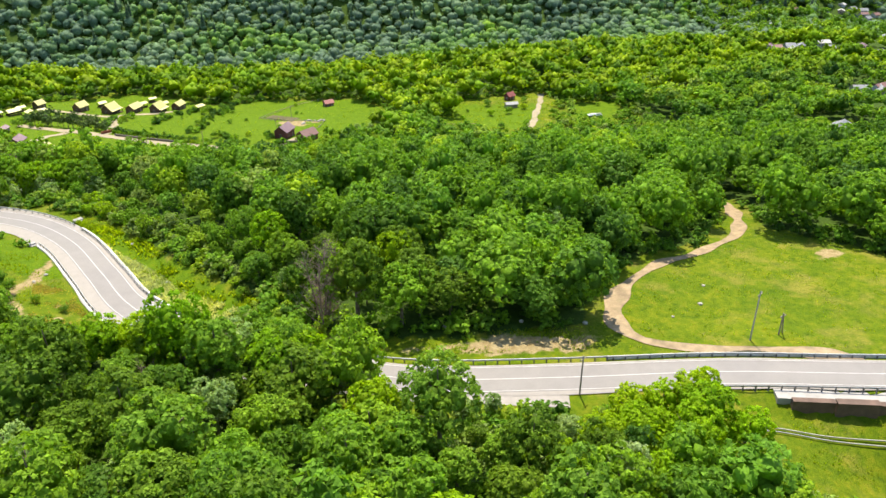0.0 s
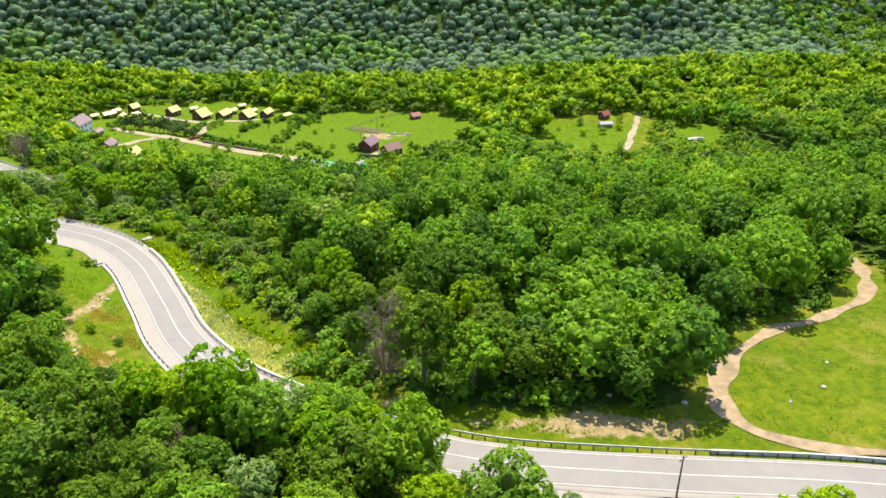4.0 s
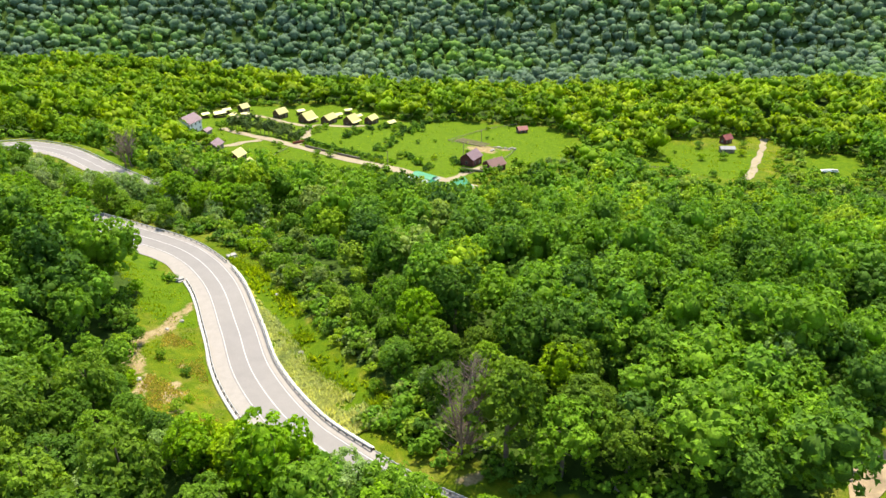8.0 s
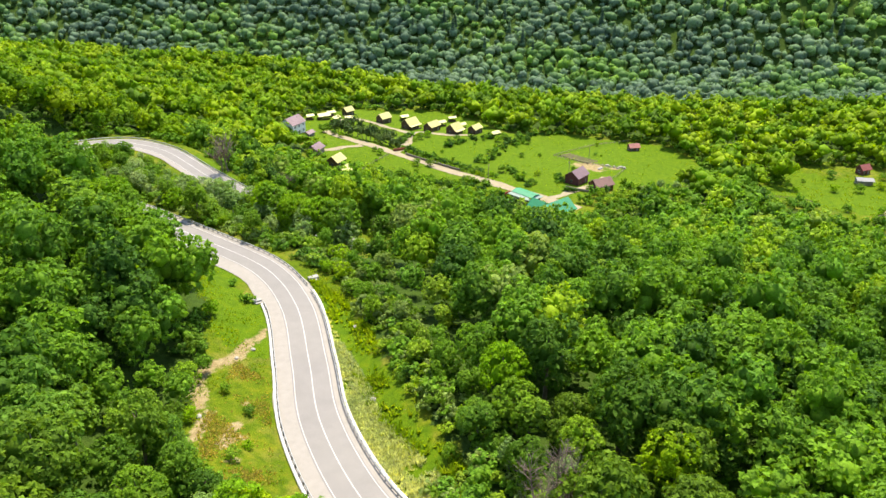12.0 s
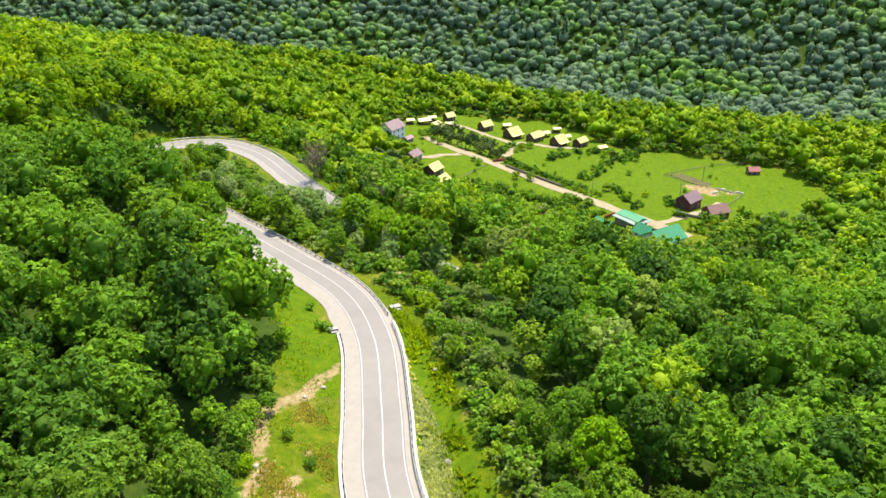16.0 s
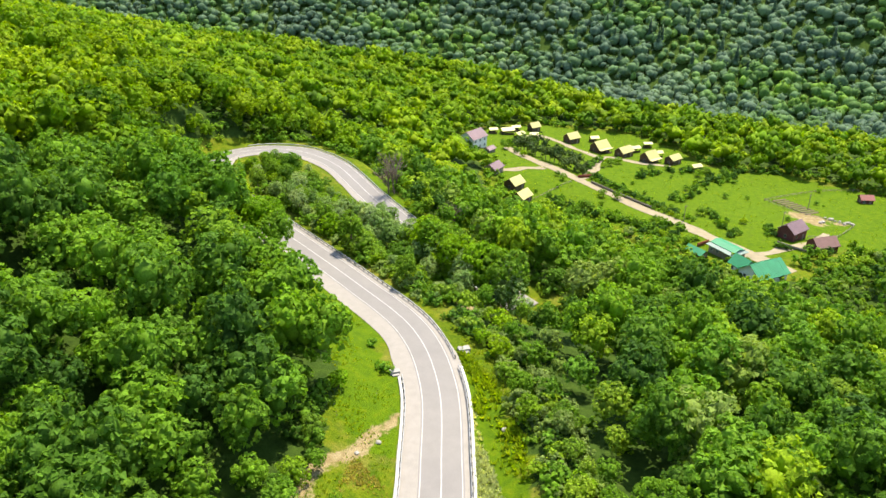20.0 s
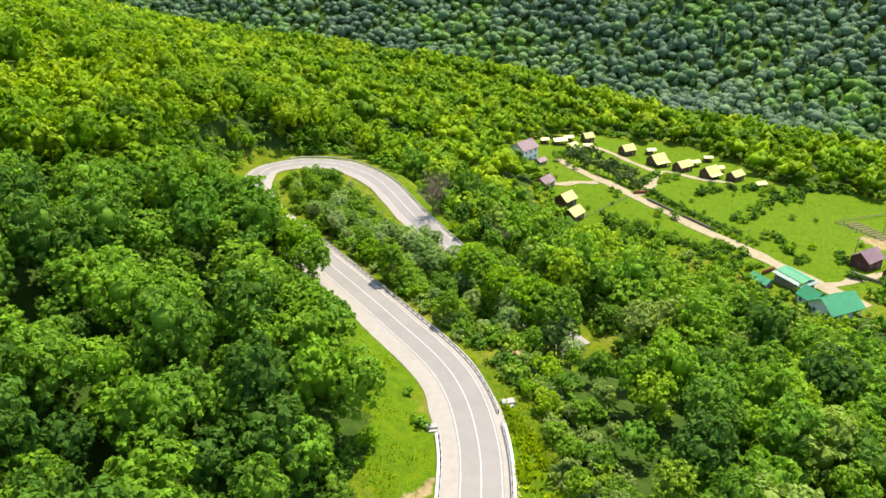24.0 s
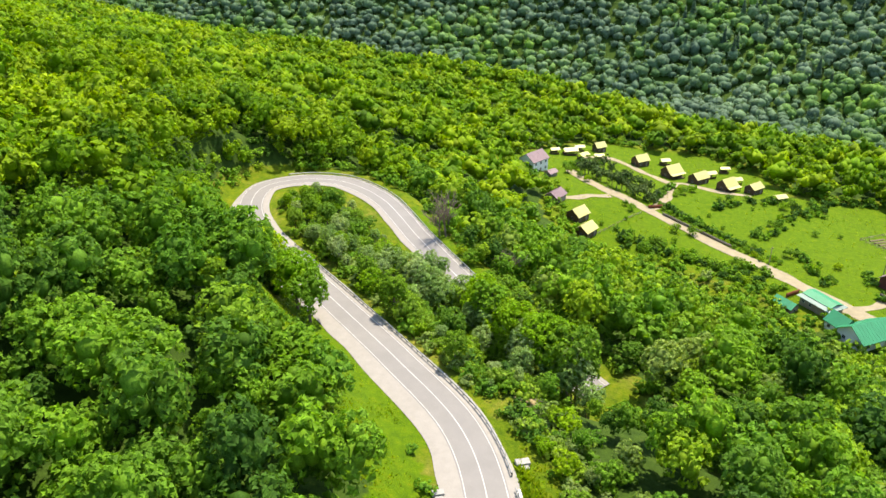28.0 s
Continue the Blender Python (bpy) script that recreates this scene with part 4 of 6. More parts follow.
def tree_kind(key, seed, height, radius, boughs, clumps, cards, size, leaf, low=0.25, bark=None, stems=1, puff=0.12, quads=False):
    rng = np.random.default_rng(seed)
    v, f, s = crown_arrays(rng, height, radius, boughs, clumps, cards, size, low, quads, False, 0.6, puff)
    KINDS[key] = (smooth(mesh_of("crown", v, f, s, leaf)), trunk_mesh(rng, height, radius, low, bark or BARK, stems))


def plant(key, x, y, scale, turn, label, category="tree", group="", name="tree", tall=1.0, sink=0.15):
    crown, trunk = KINDS[key]
    t = new(name)
    t.matrix_world = Matrix.LocRotScale((x, y, ground(x, y) - sink), Euler((0, 0, turn)), (scale, scale, scale * tall))
    tagged(t, label, category, group)
    part_ob("trunk", trunk, t)
    part_ob("crown", crown, t)
    return t


for n in range(4):
    tree_kind(("bright", n), 11 + n, 13.5, (4.9, 4.2, 5.3, 4.5)[n], (9, 8, 10, 9)[n], 30, 13, 0.3, LEAF_BRIGHT, low=0.16)
    tree_kind(("dusky", n), 131 + n, 14.0, (5.1, 4.3, 4.8, 4.6)[n], (9, 8, 9, 10)[n], 30, 13, 0.3, LEAF_DUSKY, low=0.14)
    tree_kind(("green", n), 31 + n, 14.0, (4.9, 4.1, 5.2, 4.4)[n], (9, 8, 10, 9)[n], 30, 13, 0.3, LEAF_GREEN, low=0.14)
for n in range(2):
    tree_kind(("silver", n), 51 + n, 11.0, 3.3, 9, 24, 16, 0.2, LEAF_SILVER, low=0.12, bark=PALE_BARK, stems=3, puff=0.15)
    tree_kind(("bush", n), 61 + n, 4.6, 2.6, 5, 14, 12, 0.23, LEAF_GREEN, low=0.02, stems=3, puff=0.17)
    tree_kind(("bushy", n), 71 + n, 4.4, 2.5, 5, 14, 12, 0.23, LEAF_BRIGHT, low=0.02, stems=3, puff=0.17)
LABELS = {"dusky": "broadleaf tree with dense dark green foliage, some shade in its colour", "bright": "broadleaf tree with sunlit yellow-green spring foliage", "green": "broadleaf tree with dense mid-green foliage",
          "silver": "willow with loose silvery grey-green foliage", "bush": "dense dark green roadside bush", "bushy": "light green bush at the wood's edge"}


def spots(x0, x1, y0, y1, step, seed, jitter=0.42):
    rng = np.random.default_rng(seed)
    gx, gy = np.meshgrid(np.arange(x0, x1, step), np.arange(y0, y1, step * 0.87))
    gx = gx + (np.arange(gx.shape[0]) % 2)[:, None] * step / 2
    p = np.stack([gx.ravel(), gy.ravel()], 1)
    return p + rng.uniform(-jitter, jitter, p.shape) * step, rng


ARC = LINE[(LINE[:, 1] > 219) & ((LINE[:, 0] < -119) | (LINE[:, 1] > 224))]


def wooded(p, margin=9.0):
    """Places where woods may stand: off the roads, tracks and clearings."""
    x, y = p[:, 0], p[:, 1]
    d, _ = off_line(x, y, LINE)
    verge = np.interp(y, [55, 68, 80, 96, 113, 134, 152, 167], [6, -4.5, -12.5, -19.8, -24.1, -30.2, -40.2, -57.5])
    ok = (d > margin) & ~((x > verge) & (y > 72) & (y < 166) & (d < 14.5)) & ~open_land(x, y) & ~near_town(x, y)
    for line, half in ((TRACK, 4.2), (LANE_LINE, 5.0)):
        dl, _ = off_line(x, y, line)
        ok &= dl > half
    return ok & ~(inside(ISLAND, x, y) & (y > 186)) & (off_line(x, y, ARC)[0] > 10)


VIEW = [(-52, 20), (-30, -2), (55, -40), (110, 0), (350, 170), (800, 520), (800, 700), (400, 880), (-760, 900), (-860, 770), (-160, 150), (-95, 105)]


def grown(x, y):
    """How tall the growth stands: limited to fit the camera's view by the village lane, in the hairpin's island and
    above the road's bank.
    """
    x, y = np.asarray(x, float), np.asarray(y, float)
    k = np.ones(x.shape)
    dl, _ = off_line(x, y, LANE_LINE)
    south = (y < 330 - 0.75 * x) & (x > -62) & (x < 75)
    rim = 7 + (dl - np.where(x > 24, 20, 24)) * 0.44 - wild(x, y)
    k = np.where(south, np.minimum(k, np.where(dl > 58, 1, np.clip(rim / 14.5, 0.28, 1))), k)
    k = np.where(inside(ISLAND, x, y), 0.6, k)
    k = np.where((x < -97) & (x > -130) & (y > 186) & (y < 236), np.minimum(k, 0.5), k)
    k = np.where(inside([(13, 44), (13, 30), (22, 15), (36, 11), (62, -2), (62, 30)], x, y), 0.3, k)
    for cx, cy, r in ((-74, 360, 18), (-45, 306, 18), (-58, 324, 14), (175, 262, 34), (150, 272, 26), (200, 250, 34), (216, 250, 26), (300, 186, 26), (203, 288, 14), (188, 292, 14), (208, 262, 16), (294, 178, 20), (44, 260, 15), (32, 274, 13), ):
        k = np.where((x - cx) ** 2 + (y - cy) ** 2 < r * r, np.minimum(k, 0.3), k)
    k = np.where((x > 52) & (x < 104) & (y > 270) & (y < 304), np.minimum(k, 0.5), k)
    # the bend's southern bank and hairpin's inner verge: capped so the camera sees the road
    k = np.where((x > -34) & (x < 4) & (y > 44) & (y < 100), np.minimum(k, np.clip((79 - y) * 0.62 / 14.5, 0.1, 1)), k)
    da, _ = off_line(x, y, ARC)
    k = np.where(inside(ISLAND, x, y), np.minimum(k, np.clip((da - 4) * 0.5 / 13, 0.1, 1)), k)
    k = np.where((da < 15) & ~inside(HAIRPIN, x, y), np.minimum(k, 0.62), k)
    dr, _ = off_line(x, y, LINE)
    east = (x > -45) & (y > 66) & (y < 182)
    k = np.where(east & (dr < 36), np.minimum(k, 0.2 + np.clip(dr - 14, 0, 40) / 25), k)
    k = np.where((x + 46) ** 2 + (y - 214) ** 2 < 100, np.minimum(k, 0.4), k)
    return k


def build_near_trees():
    p, rng = spots(-130, 120, -25, 190, 7.0, 3)
    p = p[inside(VIEW, p[:, 0], p[:, 1]) & wooded(p, 9.5)]
    # the woods on both sides of the camera's path, nearest first
    away = np.hypot(p[:, 0] + 12, p[:, 1] - np.clip(p[:, 1], -47, 62))
    p = p[np.argsort(away)][:175]
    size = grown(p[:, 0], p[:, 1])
    for (x, y), g in zip(p, size):
        # kinds shared out by region; the darkest leaves carry some of the woods' shade
        r = rng.random()
        if y < 62:
            key = "bright" if r < 0.06 else "silver" if r < 0.2 else "dusky" if r < (0.72 if x < -12 else 0.45) else "green"
        elif x < -28 and y < 95:
            key = "dusky" if r < 0.42 else "green" if r < 0.92 else "silver"
        elif x > -28 or y > 134:
            key = "bright" if r < (0.34 if x < 16 else 0.03) else "dusky" if r < (0.46 if x < 16 else 0.82) else "green" if r < 0.93 else "silver"
        else:
            key = "dusky" if r < 0.56 else "green" if r < 0.95 else "silver"
        n = int(rng.integers(0, 2 if key == "silver" else 4))
        s = rng.uniform(0.62, 1.2) * (0.25 + 0.75 * g)
        plant((key, n), x, y, s, rng.uniform(0, 6.28), LABELS[key], group="trees of the near woods", tall=rng.uniform(0.82, 1.18))
    return p


def woods(name, label, p, rng, material, height, radius, boughs, clumps, cards, size, kinds=9, quads=False, low=0.2, lean=False, jitter=0.35, full=False, leaning=0.0, puff=0.12, body=0.6, reach=0.5, patches=0.0):
    """Many trees as one mesh."""
    kit = [crown_arrays(np.random.default_rng(200 + k), height, radius * (0.85 + 0.05 * (k % 7)), boughs, clumps, cards, size, low, quads, lean, jitter, puff, reach, body) for k in range(kinds)]
    # height factor per tree, limited for the camera's lines of sight
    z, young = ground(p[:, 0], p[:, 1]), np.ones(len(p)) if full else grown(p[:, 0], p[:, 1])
    # leaf tint by region: darker or lighter stands, some of their shade in the colour
    dusky = 0.95 - 0.5 * sig((-p[:, 0] - 40) / 6) * sig((p[:, 0] + 100) / 8) * sig((136 - p[:, 1]) / 8) - 0.32 * sig((p[:, 0] - 16) / 5) * sig((125 - p[:, 1]) / 10) * sig((p[:, 1] - 40) / 5) - 0.4 * sig((-p[:, 0] - 4) / 5) * sig((58 - p[:, 1]) / 6)
    dusky = dusky + 0.26 * sig((16 - p[:, 0]) / 5) * sig((p[:, 0] + 30) / 6) * sig((p[:, 1] - 66) / 6) * sig((190 - p[:, 1]) / 12)
    verts, faces, sizes, tint = [], [], [], []
    count = 0
    stand = 0.5 + 0.3 * wobble(p[:, 0], p[:, 1] * 1.6, 34.0) + 0.16 * wobble(p[:, 1], p[:, 0], 11.0)
    for (x, y), g, size_here, dim, here in zip(p, z, young, dusky, stand):
        v, f, s = kit[int(rng.integers(0, kinds))]
        k, a = rng.uniform(0.6, 1.28) * size_here, rng.uniform(0, 6.283)
        c, n = math.cos(a) * k, math.sin(a) * k
        q = np.empty_like(v)
        q[:, 0] = v[:, 0] * c - v[:, 1] * n + x
        q[:, 1] = v[:, 0] * n + v[:, 1] * c + y
        q[:, 2] = v[:, 2] * k * rng.uniform(0.82, 1.2) + g - 0.3
        verts.append(q.astype(np.float32))
        faces.append(f + count)
        sizes.append(s)
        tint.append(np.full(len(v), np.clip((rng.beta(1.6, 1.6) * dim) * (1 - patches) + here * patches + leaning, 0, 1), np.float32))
        count += len(v)
    me = mesh_of(name, np.vstack(verts), np.concatenate(faces), np.concatenate(sizes), material, (("tint", np.concatenate(tint)),))
    return tagged(new(name, smooth(me)), label, "woods", kind="stuff")


def conifers(p, rng):
    """Dark narrow spruces scattered over the far slope: tiers of drooping boughs round a stem."""
    verts, faces, sizes, count = [], [], [], 0
    for (x, y), g in zip(p, ground(p[:, 0], p[:, 1])):
        tall = rng.uniform(13, 19)
        for k in range(5):
            low, high, r = g + tall * (0.12 + 0.16 * k), g + tall * (0.4 + 0.16 * k), tall * 0.2 * (1 - 0.17 * k)
            a = np.arange(7) * 0.8976 + rng.uniform(0, 6.28)
            ring = np.stack([x + np.cos(a) * r * rng.uniform(0.75, 1.2, 7), y + np.sin(a) * r * rng.uniform(0.75, 1.2, 7), np.full(7, low)], 1)
            verts.append(np.vstack([[(x, y, high)], ring]))
            i = np.arange(7)
            faces.append(np.stack([0 * i, i + 1, (i + 1) % 7 + 1], 1).ravel() + count)
            sizes.append(np.full(7, 3))
            count += 8
    me = mesh_of("spruces", np.vstack(verts), np.concatenate(faces), np.concatenate(sizes), SPRUCE, (("tint", np.repeat(rng.random(len(p)), 40)),))
    tagged(new("spruces", me), "dark narrow spruces scattered over the far slope", "trees", kind="stuff")


def build_woods(near):
    taken = {(int(x // 3), int(y // 3)) for x, y in near}

    def free(p):
        return np.array([not any((int(x // 3) + i, int(y // 3) + j) in taken for i in (-1, 0, 1) for j in (-1, 0, 1)) for x, y in p])

    p, rng = spots(-230, 330, -30, 300, 6.8, 8)
    p = p[inside(VIEW, p[:, 0], p[:, 1]) & wooded(p)]
    p = p[free(p) & (rng.random(len(p)) > 0.05)]
    far = p[:, 1] + 0.318 * p[:, 0] > 250
    left = (p[:, 0] < -90) & (p[:, 1] > 150)
    close = np.hypot(p[:, 0] + 12, p[:, 1] - np.clip(p[:, 1], -47, 62)) < 138
    woods("edge_woods", "dense broadleaf woods above and below the road", p[close], rng, WOODS, 13.5, 4.7, 8, 20, 7, 0.42, kinds=9, jitter=0.6)
    far, left = far & ~close, left & ~close
    woods("slope_woods", "dense broadleaf woods covering the slope below the road", p[~far & ~left & ~close], rng, WOODS, 13.5, 4.6, 7, 11, 7, 0.54, kinds=9, jitter=0.55)
    woods("hill_woods", "sunlit yellow-green broadleaf woods on the hillside", p[left & ~far], rng, HILL, 12.0, 4.6, 6, 10, 6, 0.62, jitter=0.4, puff=0.14)
    woods("valley_woods", "mixed broadleaf woods round the village clearings", p[far], rng, WOODS, 10.5, 4.5, 5, 8, 4, 0.74, jitter=0.4, puff=0.14)
    p, rng = spots(-460, 520, 290, 730, 8.1, 9)
    p = p[inside(VIEW, p[:, 0], p[:, 1]) & wooded(p)]
    v = p[:, 1] + 0.22 * p[:, 0] - 60 * sig((-p[:, 0] - 60) / 30)
    ridge = p[v < 533]
    woods("ridge_woods", "bright broadleaf woods on the ridge beyond the village", ridge, rng, HILL, 10.0, 5.2, 3, 4, 4, 0.95, lean=True, jitter=0.4, body=0.9, puff=0.14)
    p, rng = spots(-860, -228, 150, 790, 8.6, 12)
    v = p[:, 1] + 0.22 * p[:, 0] - 60
    p = p[inside(VIEW, p[:, 0], p[:, 1]) & ~((p[:, 0] > -460) & (p[:, 1] > 290)) & (v < 533)]
    woods("upper_hill_woods", "bright broadleaf woods high on the hillside", p, rng, HILL, 11.0, 5.1, 4, 6, 5, 0.85, lean=True, jitter=0.35, body=0.9, puff=0.14)
    p, rng = spots(330, 800, 130, 640, 9.0, 13)
    p = p[inside(VIEW, p[:, 0], p[:, 1]) & ~((p[:, 0] < 520) & (p[:, 1] > 290)) & wooded(p)]
    woods("plain_woods", "scattered broadleaf woods on the valley floor", p, rng, WOODS, 10.0, 5.0, 3, 4, 6, 1.2, lean=True)
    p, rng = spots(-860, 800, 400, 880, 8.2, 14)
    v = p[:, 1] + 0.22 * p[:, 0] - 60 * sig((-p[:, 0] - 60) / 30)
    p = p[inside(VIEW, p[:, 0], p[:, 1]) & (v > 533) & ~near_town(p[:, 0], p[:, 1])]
    # mountain crowns carry the haze in their colour
    woods("mountain_woods", "green forest on the far mountain slope, haze blue put into its leaves", p, rng, MOUNTAIN, 9.5, 6.5, 1, 6, 2, 0.95, low=-0.3, jitter=0.45, puff=0.14, body=0.94, reach=0.48, patches=0.55)
    q = p[(p[:, 0] > -60) & (rng.random(len(p)) < 0.06) & (p[:, 1] + 0.15 * p[:, 0] > 655)]
    conifers(q, rng)


def build_undergrowth():
    """Low shrubs where the woods meet the roads and clearings."""
    p, rng = spots(-165, 130, 5, 275, 3.3, 41)
    x, y = p[:, 0], p[:, 1]
    d, _ = off_line(x, y, LINE)
    dt, _ = off_line(x, y, TRACK)
    shut = ~open_land(x, y)
    edge = np.zeros(len(p), bool)
    for a in range(8):
        edge |= open_land(x + 6 * math.cos(a * 0.785), y + 6 * math.sin(a * 0.785))
    shut &= ~inside(HAIRPIN, x, y) | (off_line(x, y, ARC)[0] > 18)
    keep = inside(VIEW, x, y) & shut & (d > 8.2) & (dt > 2.8) & ((d < 15) | (dt < 8) | edge | (rng.random(len(p)) < np.where(x < -97, 0.6, 0.1))) & (rng.random(len(p)) < 0.8)
    woods("undergrowth", "low green shrubs at the foot of the woods", p[keep], rng, WOODS, 3.0, 1.9, 3, 5, 9, 0.3, kinds=7, lean=True, low=-0.1, full=True, puff=0.2)
    # rank growth between the outer guard rail and the woods, and below the straight road
    p, rng = spots(-40, 62, -4, 172, 2.3, 43)
    x, y = p[:, 0], p[:, 1]
    d, _ = off_line(x, y, LINE)
    bank = inside([(-34, 152), (-26, 130), (-19, 100), (-8, 78), (3, 66), (14, 72), (10, 92), (-2, 112), (-6, 132), (-18, 152), (-30, 166)], x, y) & (d > 7.6)
    fore = inside([(15, 40), (30, 30), (42, 24), (58, 14), (60, -4), (36, -2), (18, 12)], x, y) & (d > 10)
    p = p[(bank | fore) & ~inside(BANK_EAST, x, y) & (rng.random(len(p)) < 0.85)]
    woods("bank_shrubs", "lush bright green shrubs and nettles below the road", p, rng, WOODS, 2.1, 1.5, 3, 5, 8, 0.26, kinds=7, lean=True, low=-0.1, full=True, leaning=0.32, puff=0.2)


def build_island_scrub():
    """Dense grey-green scrub in the hairpin's island."""
    p, rng = spots(-126, -24, 150, 252, 2.7, 51)
    x, y = p[:, 0], p[:, 1]
    d, _ = off_line(x, y, LINE)
    p = p[inside(ISLAND, x, y) & ~inside(INNER, x, y) & (y < 215) & (d > 6.4) & (rng.random(len(p)) < 0.85)]
    woods("island_scrub", "dense grey-green scrub inside the hairpin bend", p, rng, WOODS, 2.6, 1.8, 3, 5, 9, 0.28, kinds=7, lean=True, low=-0.1, full=True, leaning=0.38, puff=0.2)


def build_village_scrub():
    """Uneven bands of shrubs between the village plots."""
    rng = np.random.default_rng(53)
    spots_ = []
    for (x0, y0), (x1, y1), wide, count in (((18, 336), (45, 387), 4.0, 46), ((-21, 358), (19, 321), 1.3, 60), ((38, 304), (29, 326), 2.6, 16), ((-32, 322), (10, 300), 5.0, 60), ((-4, 310), (22, 294), 3.0, 24),
                                            ((0, 362), (12, 371), 1.8, 14), ((14, 372), (32, 382), 2.2, 16), ((46, 388), (66, 392), 2.0, 18), ((26, 300), (16, 308), 1.6, 8), ((-64, 388), (-50, 402), 3.0, 22), ((-22, 360), (-17, 384), 1.6, 18), ((54, 296), (50, 318), 2.5, 12), ((100, 304), (122, 334), 3.0, 24)):
        t = rng.random((count, 1))
        spots_.append(np.array((x0, y0)) * (1 - t) + np.array((x1, y1)) * t + rng.normal(size=(count, 2)) * wide * 0.6)
    p = np.vstack(spots_)
    p = p[off_line(p[:, 0], p[:, 1], LANE_LINE)[0] > 3.8]
    woods("village_scrub", "uneven bands of dark green shrubs between the village plots", p, rng, WOODS, 2.6, 1.6, 3, 4, 6, 0.42, kinds=6, lean=True, low=-0.1, full=True, leaning=-0.25, puff=0.2)


def build_terrace_edge():
    """Scrub along the rim of the village terrace and the eastern lawns."""
    p, rng = spots(-110, 240, 240, 450, 4.2, 47)
    x, y = p[:, 0], p[:, 1]
    edge = np.zeros(len(p), bool)
    for a in range(8):
        edge |= open_land(x + 9 * math.cos(a * 0.785), y + 9 * math.sin(a * 0.785))
    edge |= (grown(x, y) < 0.6) & (y < 320 - 0.2 * x) & (x > -48) & (x < 236)
    keep = ~open_land(x, y) & edge & (off_line(x, y, LANE_LINE)[0] > 5) & (off_line(x, y, LINE)[0] > 60) & (rng.random(len(p)) < 0.8)
    woods("terrace_scrub", "green scrub round the village meadow", p[keep], rng, WOODS, 3.4, 2.2, 3, 4, 6, 0.5, kinds=6, lean=True, low=-0.1, full=True, leaning=0.1, puff=0.2)


def build_back_woods():
    """The woods go on behind the line of view."""
    p, rng = spots(-190, 210, -170, 120, 10.5, 49)
    x, y = p[:, 0], p[:, 1]
    p = p[~inside(VIEW, x, y) & wooded(p, 12.0) & (np.hypot(x + 5, y - 10) < 175)]
    woods("back_woods", "broadleaf woods continuing on the upland", p, rng, WOODS, 13.0, 5.4, 4, 3, 5, 1.2, lean=True)


build_village_scrub()
build_island_scrub()
build_terrace_edge()
build_back_woods()
NEAR = build_near_trees()
build_undergrowth()
build_woods(NEAR)


# ---- single trees and bushes ----
def plant_row(spots_, rng, kinds, label_of=None, category="tree", group="", name="tree", lo=0.85, hi=1.15):
    for x, y, s in spots_:
        key = kinds[rng.randrange(len(kinds))]
        n = rng.randrange(2 if key in ("silver", "bush", "bushy", "pine") else 4)
        plant((key, n), x, y, s * rng.uniform(lo, hi), rng.uniform(0, 6.28), label_of or LABELS[key], category, group, name, rng.uniform(0.9, 1.12))


tree_kind(("pine", 0), 91, 5.6, 1.9, 5, 6, 12, 0.3, LEAF_DARK, low=0.02)
tree_kind(("pine", 1), 92, 4.8, 2.1, 5, 6, 12, 0.3, LEAF_DARK, low=0.02)
LABELS["pine"] = "young dark grey-green tree beside the village lane"


def bare_tree(x, y, height, radius, seed, material, label, stems=3, twigs=5, name="dead_tree", upright=1.25):
    """A leafless tree: stems, limbs and a haze of thin twigs."""
    rng = random.Random(seed)
    top = new(name)
    top.matrix_world = pose(x, y, ground(x, y))
    tagged(top, label, "tree")
    bm, fine = bmesh.new(), bmesh.new()

    def grow(a, way, length, r, depth):
        b = a + way * length
        if depth <= 1:
            tube(fine, a, b, r, r * 0.35, 3)
        else:
            tube(bm, a, b, r, r * 0.62, 6)
        if depth == 0:
            return
        for i in range(twigs if depth > 1 else twigs - 1):
            v = (way * upright + Vector((rng.uniform(-1, 1), rng.uniform(-1, 1), rng.uniform(-0.25, 0.75)))).normalized()
            grow(a + way * length * rng.uniform(0.45, 1.0), v, length * rng.uniform(0.5, 0.72), r * 0.5, depth - 1)

    for s in range(stems):
        foot = Vector((rng.uniform(-1, 1), rng.uniform(-1, 1), -0.6)) * (0.35 * radius if stems > 1 else 0.0) + Vector((0, 0, -0.4))
        way = Vector((rng.uniform(-0.22, 0.22), rng.uniform(-0.22, 0.22), 1)).normalized()
        grow(foot, way, height * 0.48, 0.02 * height, 3)
    part("trunk", bm, material, top)
    part("twig_haze", fine, material, top)
    return top


